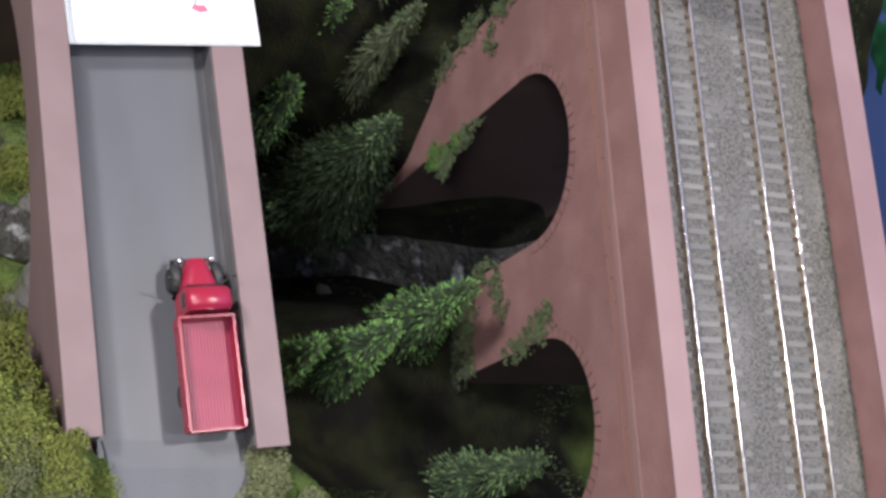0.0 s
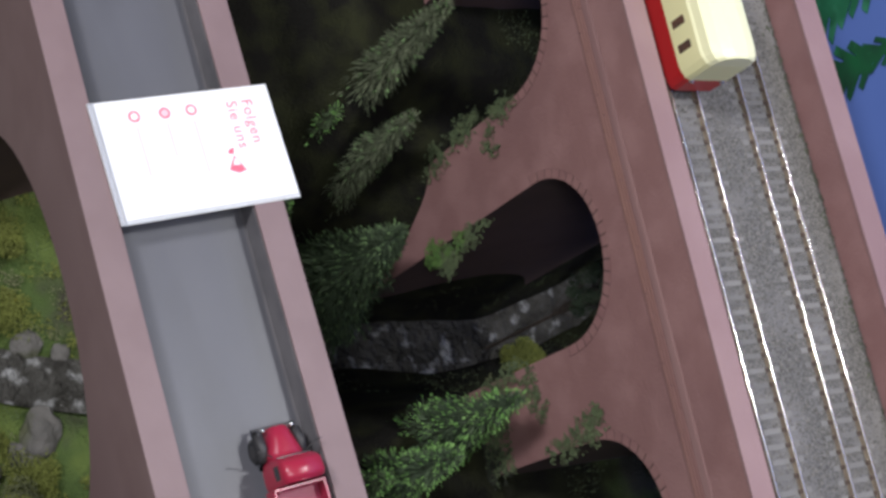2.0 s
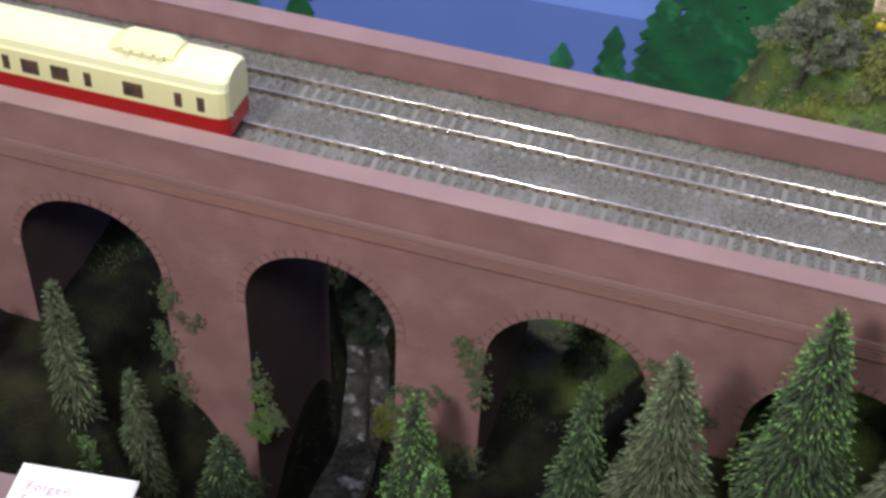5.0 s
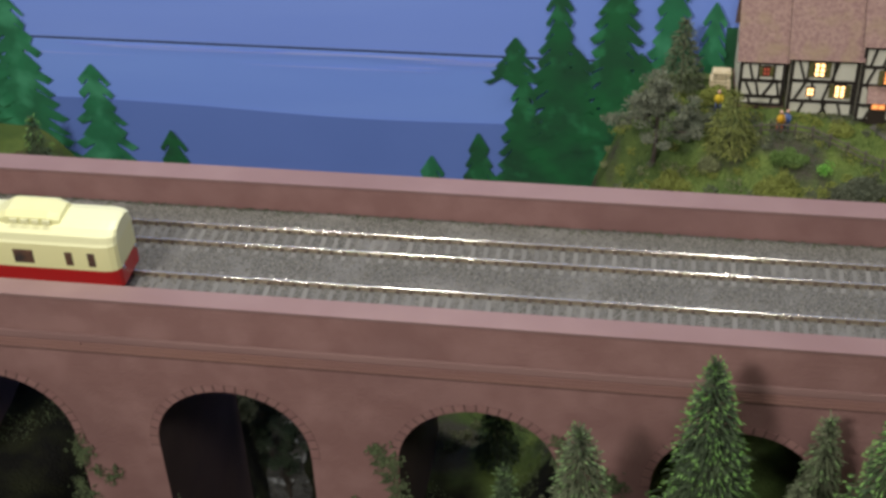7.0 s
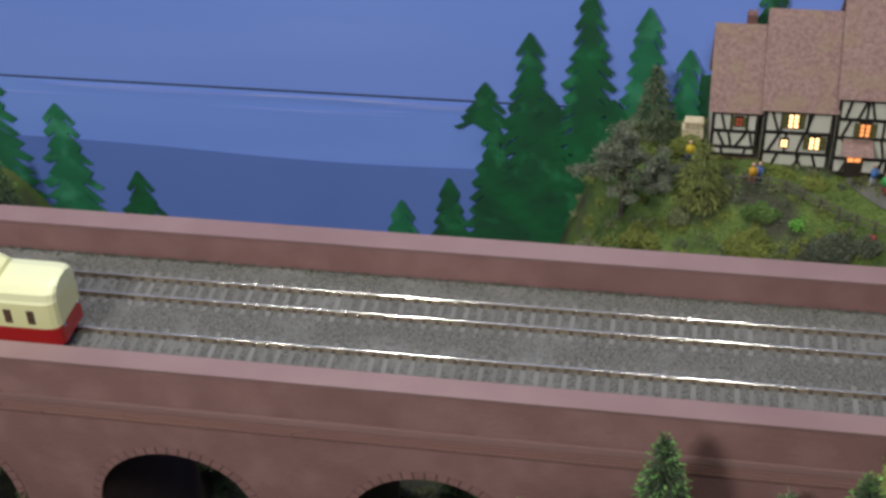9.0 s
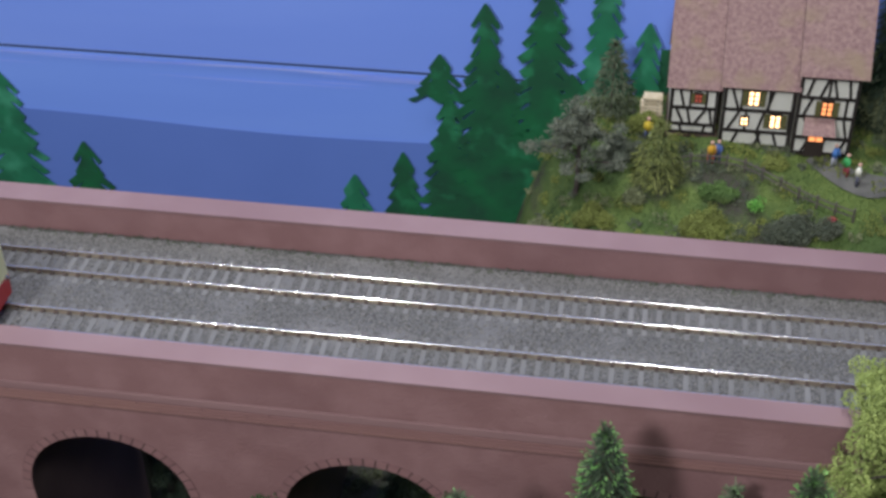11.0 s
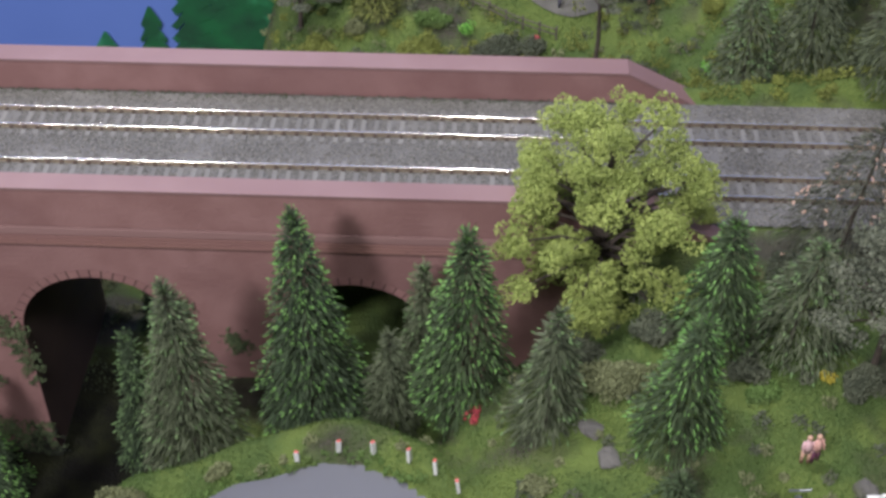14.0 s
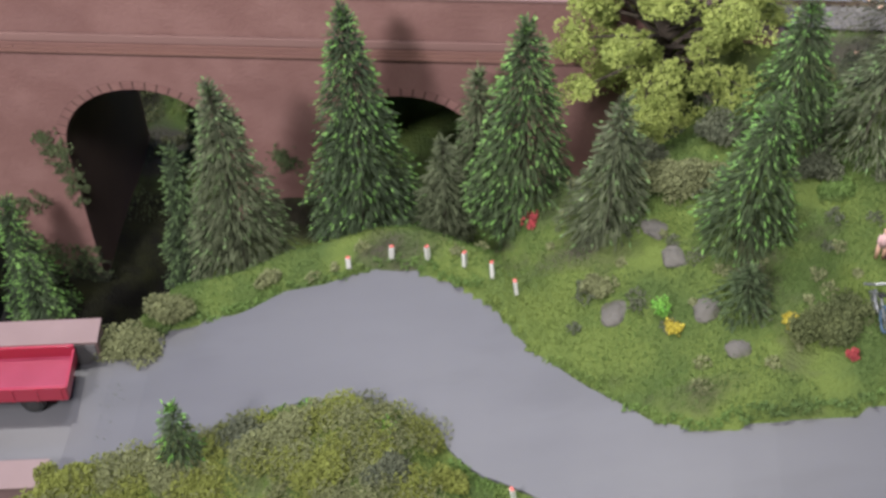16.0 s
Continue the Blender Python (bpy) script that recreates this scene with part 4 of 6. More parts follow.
def lit_window(wall, x, z, w, h, y, mat, shutters=True):
    f = part("window", boxes((x - w / 2 - 0.0006, y - 0.0014, z - h / 2 - 0.0006, x + w / 2 + 0.0006, y + 0.001, z + h / 2 + 0.0006)), TIMBER, wall)
    nx, nz = 2, 3 if h > 0.006 else 2
    for i in range(nx):
        for j in range(nz):
            pw, ph = w / nx, h / nz
            cx, cz = x - w / 2 + pw * (i + 0.5), z - h / 2 + ph * (j + 0.5)
            part("pane", boxes((cx - pw * 0.33, y - 0.0018, cz - ph * 0.35, cx + pw * 0.33, y - 0.0012, cz + ph * 0.35)), mat, f)
    if shutters:
        for s in (-1, 1):
            part("shutter", boxes((x + s * (w * 0.78) - w * 0.24, y - 0.0017, z - h / 2 - 0.0004, x + s * (w * 0.78) + w * 0.24, y - 0.0010, z + h / 2 + 0.0004)), SHUTTER, wall)


# low wing
facade_a = facade(0.0, 0.0285, 0.004, 0.006, (0.0075, 0.0115, 0.013), [(0.30, 0.0, 0.22, 0.0075), (0.72, 0.0, 0.78, 0.0075), (0.12, 0.019, 0.30, 0.0075), (0.45, 0.0075, 0.36, 0.019), (0.55, 0.0075, 0.78, 0.019), (0.9, 0.0075, 0.82, 0.019), (0.30, 0.019, 0.18, 0.032), (0.42, 0.019, 0.42, 0.032), (0.75, 0.019, 0.75, 0.032)])
lit_window(facade_a, 0.0165, 0.0315, 0.0042, 0.006, 0.004, EMBER)
# middle
facade_b = facade(0.031, 0.0725, 0.0, 0.002, (0.012, 0.0145, 0.0150), [(0.16, 0.0, 0.26, 0.012), (0.50, 0.0, 0.58, 0.012), (0.62, 0.0, 0.50, 0.012), (0.84, 0.0, 0.74, 0.012), (0.1, 0.012, 0.26, 0.0265), (0.34, 0.012, 0.34, 0.0265), (0.60, 0.0265, 0.52, 0.012), (0.95, 0.012, 0.95, 0.0265), (0.10, 0.0415, 0.22, 0.0265), (0.26, 0.0265, 0.26, 0.0415), (0.64, 0.0265, 0.64, 0.0415), (0.70, 0.0415, 0.62, 0.0265)])
lit_window(facade_b, 0.0485, 0.0365, 0.0065, 0.0095, 0.0, LIT)
lit_window(facade_b, 0.0445, 0.0205, 0.0042, 0.0055, 0.0, LIT, False)
lit_window(facade_b, 0.0625, 0.0215, 0.0065, 0.0085, 0.0, LIT)
# gabled right part
facade_c = facade(0.0735, 0.1075, -0.003, 0.002, (0.0125, 0.0145, 0.0130, 0.0135), [(0.16, 0.0, 0.30, 0.0125), (0.92, 0.0125, 0.78, 0.0), (0.12, 0.027, 0.30, 0.0125), (0.22, 0.0125, 0.38, 0.027), (0.80, 0.027, 0.90, 0.0125), (0.25, 0.040, 0.12, 0.027), (0.82, 0.027, 0.82, 0.040), (0.22, 0.0535, 0.14, 0.040), (0.36, 0.040, 0.48, 0.0535), (0.50, 0.040, 0.50, 0.0535), (0.64, 0.040, 0.54, 0.0535), (0.86, 0.040, 0.80, 0.0535)])
lit_window(facade_c, 0.0905, 0.0345, 0.0065, 0.009, -0.003, DIMLIT)
door = part("door", boxes((0.0815, -0.0042, 0.0005, 0.0925, -0.0028, 0.0165), bevel=0.0002), DOORWOOD, house)
for i in range(2):
    part("door_light", boxes((0.0832 + 0.0042 * i, -0.0046, 0.0118, 0.0868 + 0.0042 * i, -0.0041, 0.0155)), DIMLIT, door)
bm = bmesh.new()
vs = [bm.verts.new(p) for p in ((0.079, -0.0025, 0.0275), (0.096, -0.0025, 0.0275), (0.097, -0.0125, 0.0200), (0.078, -0.0125, 0.0200))]
bm.faces.new(vs)
bm.normal_update()
bmesh.ops.solidify(bm, geom=bm.faces[:], thickness=0.0012)
part("porch_roof", bm, ROOFTILE, house, "small tiled porch roof over the door")
part("plinth", boxes((-0.001, 0.0025, -0.012, 0.0305, 0.05, 0.0058), (0.0305, -0.0015, -0.012, 0.1080, 0.05, 0.0018)), PLINTH, house, "dark brick plinth")
for nm, x0, x1, y, z, run, rise in (("roof", -0.0025, 0.0300, 0.001, 0.0385, 0.026, 0.044), ("roof", 0.0285, 0.0745, -0.0035, 0.0440, 0.030, 0.050), ("roof", 0.0715, 0.1110, -0.0070, 0.0565, 0.0335, 0.054)):
    bm = bmesh.new()
    pts = [(y, z), (y + run, z + rise), (y + 2 * run, z)]
    a = [[bm.verts.new((x, yy, zz)) for yy, zz in pts] for x in (x0, x1)]
    for k in range(2):
        bm.faces.new((a[0][k], a[1][k], a[1][k + 1], a[0][k + 1]))
    bm.normal_update()
    bmesh.ops.solidify(bm, geom=bm.faces[:], thickness=-0.0018)
    bmesh.ops.recalc_face_normals(bm, faces=bm.faces[:])
    roof = part(nm, bm, ROOFTILE, house, "weathered mauve-brown tiled roof")
    for k in range(34):
        f = (k + 0.3) / 34
        d = Vector((0, run, rise)).normalized()
        nrm = Vector((0, -rise, run)).normalized()
        bm = bmesh.new()
        c = Vector((0, y, z)) + Vector((0, run, rise)) * f
        q = [c + nrm * 0.0003, c + nrm * 0.0006, c + d * rise / 34 * 1.1 + nrm * 0.0003]
        e0 = [bm.verts.new((x0 + 0.0002, v.y, v.z)) for v in q]
        e1 = [bm.verts.new((x1 - 0.0002, v.y, v.z)) for v in q]
        for j in range(2):
            bm.faces.new((e0[j], e1[j], e1[j + 1], e0[j + 1]))
        part("tile_course", bm, ROOFTILE, roof)
part("gable_wall", extruded([(0.0, 0.03), (0.0285, 0.03), (0.0285, 0.045), (0.0, 0.045)], 0.012, 0.045), PLASTER, house)
part("chimney", boxes((0.0165, 0.030, 0.074, 0.0225, 0.037, 0.0905), bevel=0.0003), CHIMNEY, house)
# woodpile
WOODPALE = material("cut_wood", (0.72, 0.62, 0.44), 0.85, second=(0.55, 0.44, 0.28), scale=200, random_amount=0.15)
pile = thing("woodpile", (0.357, 0.252, 0.380), "stack of pale sawn planks beside the house", "wood pile")
for k in range(11):
    part("plank", boxes((-0.006 + rnd(-.0008, .0008), -0.004, 0.0 + 0.0026 * k, 0.006 + rnd(-.0008, .0008), 0.004, 0.0017 + 0.0026 * k), bevel=0.0002), WOODPALE, pile)
for sx in (-0.0035, 0.0035):
    part("spacer", boxes((sx - 0.0006, -0.0035, 0, sx + 0.0006, 0.0037, 0.0275)), TIMBER, pile)

# ---- trees and bushes ----
DG, BG, GG, DK, YG = NEEDLE, NEEDLE_BLUE, NEEDLE_GREY, NEEDLE_DARK, NEEDLE_YELLOW
SPRUCES = (
    # x, y, tip, foot, radius, needles, shoots, shoot share, droop, label
    (0.050, -0.068, 0.240, 0.09, 0.041, DG, TIPS_PALE, 0.22, 0.25, "broad dark green model spruce with a pale tip in the valley"),
    (0.161, -0.060, 0.306, 0.17, 0.024, DG, TIPS, 0.55, 0.25, "slim model spruce with bright green shoots"),
    (0.184, -0.102, 0.306, 0.17, 0.022, DG, TIPS, 0.45, 0.25, "model spruce with light green shoots beside the road bridge"),
    (0.188, -0.134, 0.296, 0.20, 0.013, BG, TIPS, 0.40, 0.25, "small green spruce close to the road bridge"),
    (0.248, -0.042, 0.329, 0.222, 0.017, DG, TIPS_PALE, 0.6, 0.3, "small slim spruce at the foot of the bank"),
    (0.292, -0.088, 0.410, 0.295, 0.029, GG, TIPS_PALE, 0.30, 0.3, "grey-green model spruce with pale shoots"),
    (0.352, -0.069, 0.440, 0.298, 0.0305, DG, TIPS, 0.45, 0.3, "tall dark model spruce with bright green shoots"),
    (0.392, -0.078, 0.372, 0.312, 0.019, GG, NEEDLE_GREY, 0.2, 0.3, "small dull grey-green model spruce"),
    (0.407, -0.046, 0.389, 0.292, 0.018, GG, TIPS_PALE, 0.25, 0.3, "slim grey-green spruce against the viaduct"),
    (0.430, -0.096, 0.453, 0.335, 0.0285, BG, TIPS, 0.45, 0.3, "bluish green spruce with bright shoots"),
    (0.465, -0.136, 0.444, 0.345, 0.0235, GG, TIPS_PALE, 0.15, 0.3, "dull olive spruce above the road bend"),
    (0.520, -0.152, 0.470, 0.385, 0.0215, BG, TIPS, 0.40, 0.3, "slim bright spruce on the meadow"),
    (0.543, -0.103, 0.470, 0.388, 0.0245, BG, TIPS, 0.35, 0.3, "green spruce with light shoots by the embankment"),
    (0.572, -0.112, 0.460, 0.398, 0.028, GG, TIPS_PALE, 0.30, 0.3, "olive spruce on the meadow"),
    (0.519, -0.190, 0.408, 0.374, 0.017, BG, NEEDLE_BLUE, 0.2, 0.3, "tiny bluish spruce on the meadow"),
    (0.299, -0.246, 0.381, 0.330, 0.012, BG, BRIGHT, 0.15, 0.3, "tiny dark green spruce on the mossy bank"),
    (-0.025, -0.090, 0.234, 0.10, 0.010, BG, TIPS, 0.4, 0.25, "slim bluish spruce in the valley"),
    (-0.007, -0.062, 0.268, 0.12, 0.019, GG, TIPS_PALE, 0.1, 0.25, "grey-green spruce below the viaduct"),
    (-0.040, -0.070, 0.336, 0.11, 0.026, GG, TIPS_PALE, 0.08, 0.25, "grey-green spruce below the viaduct"),
    (-0.104, -0.075, 0.302, 0.14, 0.028, DG, TIPS, 0.5, 0.25, "spruce with bright green shoots in the valley"),
    (-0.145, -0.090, 0.269, 0.14, 0.018, BG, TIPS, 0.4, 0.25, "slim green spruce with light shoots in the valley"),
    (-0.176, -0.088, 0.285, 0.14, 0.028, DG, TIPS, 0.4, 0.25, "green spruce with light shoots below the viaduct"),
    (0.005, -0.104, 0.180, 0.10, 0.022, DG, TIPS, 0.3, 0.25, "short stout spruce in the valley"),
    (0.332, 0.262, 0.437, 0.372, 0.0155, GG, NEEDLE_GREY, 0.2, 0.3, "dark brownish spruce behind the viaduct"),
    (0.363, 0.196, 0.424, 0.352, 0.0165, YG, MOSS, 0.8, 0.3, "yellow-green spruce on the hillside"),
    (0.559, 0.229, 0.475, 0.385, 0.026, YG, MOSS, 0.5, 0.3, "yellow-green spruce on the hillside"),
    (0.583, 0.120, 0.452, 0.39, 0.022, GG, TIPS_PALE, 0.3, 0.3, "grey-green spruce past the parapet's end"),
    (0.618, 0.123, 0.462, 0.39, 0.026, GG, NEEDLE_GREY, 0.3, 0.3, "dark spruce on the hillside beside the track"),
    (0.661, 0.105, 0.470, 0.39, 0.028, GG, NEEDLE_GREY, 0.3, 0.3, "tall grey-green spruce beside the track"),
    (0.499, 0.270, 0.520, 0.385, 0.024, DK, NEEDLE_GREY, 0.2, 0.3, "tall dark spruce behind the house"),
    (0.528, 0.266, 0.515, 0.385, 0.027, YG, MOSS, 0.5, 0.3, "tall yellow-green spruce behind the house"),
    (0.572, 0.266, 0.510, 0.385, 0.028, DK, NEEDLE_GREY, 0.2, 0.3, "tall dark spruce on the hilltop"),
    (0.600, 0.215, 0.48, 0.39, 0.028, DARKOLIVE, NEEDLE_GREY, 0.2, 0.3, "dark spruce on the hillside"),
    (0.64, 0.175, 0.47, 0.40, 0.030, DK, NEEDLE_GREY, 0.3, 0.3, "dark spruce on the hillside"),
    (-0.129, 0.246, 0.346, 0.305, 0.012, DG, TIPS, 0.2, 0.3, "tiny spruce before the painted firs"),
    (0.229, 0.078, 0.268, 0.20, 0.017, DK, NEEDLE_DARK, 0.2, 0.3, "dark spruce on the slope behind an arch"),
)
# how far some tips stand off their feet
LEANS = {(0.520, -0.152): (0.005, -0.010), (0.572, -0.112): (0.011, 0.010), (0.465, -0.136): (0.005, 0.003), (0.292, -0.088): (-0.004, 0.0), (0.352, -0.069): (-0.004, 0.0)}
for k, (x, y, top, foot, r, nm, tm, share, droop, label) in enumerate(SPRUCES):
    spruce(x, y, top, min(foot, ground_z(x, y) + 0.002) if y < 0.1 else ground_z(x, y), r, 11 + k, nm, tm, label, tip_share=share, droop=droop, lean=LEANS.get((x, y), (0, 0)))

spruce(0.606, -0.045, 0.480, ground_z(0.606, -0.045), 0.037, 71, DARKOLIVE, DARKOLIVE, "dark brown-green tree dotted with tiny pale blossoms beside the track", name="blossom_tree", lean=(0.010, 0.0), tip_share=0.4, thin=0.8, dens=0.45)


def foam_tree(x, y, foot, h, r, low, seed, label):
    """A broadleaf of curly torn foam: thick boughs, and separate knobbly cushions of leaf flock with gaps between them."""
    random.seed(seed)
    t = thing("broadleaf_tree", (x, y, foot), label, "tree")
    bm = tube([(0, 0, -0.01), (0.001, 0, h * 0.25), (0, 0.002, h * 0.5), (0.001, 0, h * 0.8)], [h * 0.034, h * 0.027, h * 0.016, h * 0.004], 8)
    V, F = [], []
    mid, half = h * (1 + low) / 2, h * (1 - low) / 2
    n = 118
    for k in range(n):
        u = 1 - 2 * (k + 0.5) / n
        a = k * 2.39996 + rnd(-0.35, 0.35)
        q = math.sqrt(1 - u * u)
        w = (rnd(0.70, 0.98) if k % 4 else rnd(0.30, 0.55)) * (1 + 0.42 * noise.noise((2.1 * q * math.cos(a), 2.1 * q * math.sin(a), 2.1 * u + seed)))
        c = Vector((r * q * w * math.cos(a), r * q * w * math.sin(a), mid + half * u * w))
        if noise.noise(c * 38 + Vector((seed, 0, 0))) < -0.20:
            continue
        root = Vector((0, 0, h * (0.22 + 0.45 * (0.5 + 0.5 * u))))
        tube([root, root.lerp(c, 0.5) + Vector((rnd(-.003, .003), rnd(-.003, .003), 0.004)), c], [h * 0.009, h * 0.006, h * 0.002], 5, bm)
        out = (c - Vector((0, 0, mid))).normalized()
        size = rnd(0.10, 0.19)
        for j in range(8):
            p = c + Vector((rnd(-1, 1), rnd(-1, 1), rnd(-.75, .75))) * r * size + out * r * rnd(-0.04, 0.08)
            flakes(V, F, p, r * rnd(0.08, 0.125), 92, 0.00072, 0.85, 0.7)
    part("trunk", bm, BARK, t)
    raw("crown", V, F, LIME, t)
    return t


foam_tree(0.493, -0.043, 0.335, 0.148, 0.0495, 0.16, 3, "large lime-green model broadleaf tree beside the viaduct's end")

broadleaf(0.086, 0.075, ground_z(0.086, 0.075), 0.248 - ground_z(0.086, 0.075), 0.0165, 8, NEEDLE_DARK, "dark round-crowned bushy tree behind the second arch", clumps=26, n=220, size=0.0007, crown_low=0.70, trunk_share=0.7, stem=0.008)

# ---- pines with flat pads of needles ----


def pine(x, y, foot, h, r, seed, label, pads=11, low=0.42):
    random.seed(seed)
    t = thing("pine", (x, y, foot), label, "tree")
    bm = tube([(0, 0, -0.006), (0.0015, 0, h * 0.35), (0.0005, 0.001, h * 0.7), (0.001, 0, h * 0.95)], [0.0017, 0.0014, 0.0009, 0.0004], 7)
    V, F = [], []
    for k in range(pads):
        u = (k + 0.5) / pads
        f = low + (0.97 - low) * u
        a = k * 2.4 + rnd(-.3, .3)
        q = r * (1.1 - 0.95 * u) * rnd(0.55, 1.0)
        c = Vector((q * math.cos(a), q * math.sin(a), h * f))
        tube([(0, 0, h * (f - 0.05)), c * 0.55 + Vector((0, 0, h * 0.44 * f)), c], [0.0006, 0.0005, 0.0002], 5, bm)
        for j in range(5):
            w = rnd(0.35, 1.1)
            flakes(V, F, Vector((c.x * w, c.y * w, c.z)) + Vector((rnd(-1, 1) * r * 0.2, rnd(-1, 1) * r * 0.2, rnd(-.15, .15) * r)), r * rnd(0.12, 0.22), 80, 0.0008, 0.34, 0.2)
    part("trunk", bm, BARK, t)
    raw("crown", V, F, PINEGREEN, t)
    return t


PINEGREEN = material("grey_pine_flock", (0.165, 0.175, 0.125), 0.95, second=(0.105, 0.118, 0.082), scale=90, island=0.4)
pine(0.316, 0.188, ground_z(0.316, 0.188), 0.058, 0.033, 21, "grey-green model pine leaning behind the viaduct's parapet", 17, 0.42)
pine(0.499, 0.152, ground_z(0.499, 0.152), 0.098, 0.026, 23, "bare-stemmed dark model pine beside the parapet's end", 12, 0.6)
pine(0.607, -0.126, ground_z(0.607, -0.126), 0.090, 0.036, 25, "dark bare-stemmed model pine on the meadow", 30, 0.3)
pine(0.645, -0.140, ground_z(0.645, -0.140), 0.085, 0.038, 26, "dark bare-stemmed model pine on the meadow", 28, 0.3)
random.seed(9)
BLOSSOM = material("pale_blossom", (0.62, 0.42, 0.33), 0.8, island=0.3)
V, F = [], []
for k in range(90):
    a, zz = rnd(0, math.tau), rnd(0.1, 0.9)
    q = 0.037 * (1 - zz) + 0.002
    flakes(V, F, (0.606 + 0.013 * zz + q * math.cos(a), -0.045 + q * math.sin(a), ground_z(0.606, -0.045) + 0.082 * zz + 0.25 * q), 0.0010, 5, 0.0006, 1, 0.1)
tagged(raw("blossom_dots", V, F, BLOSSOM), "tiny pale blossoms on the dark tree", "blossom", kind="stuff")

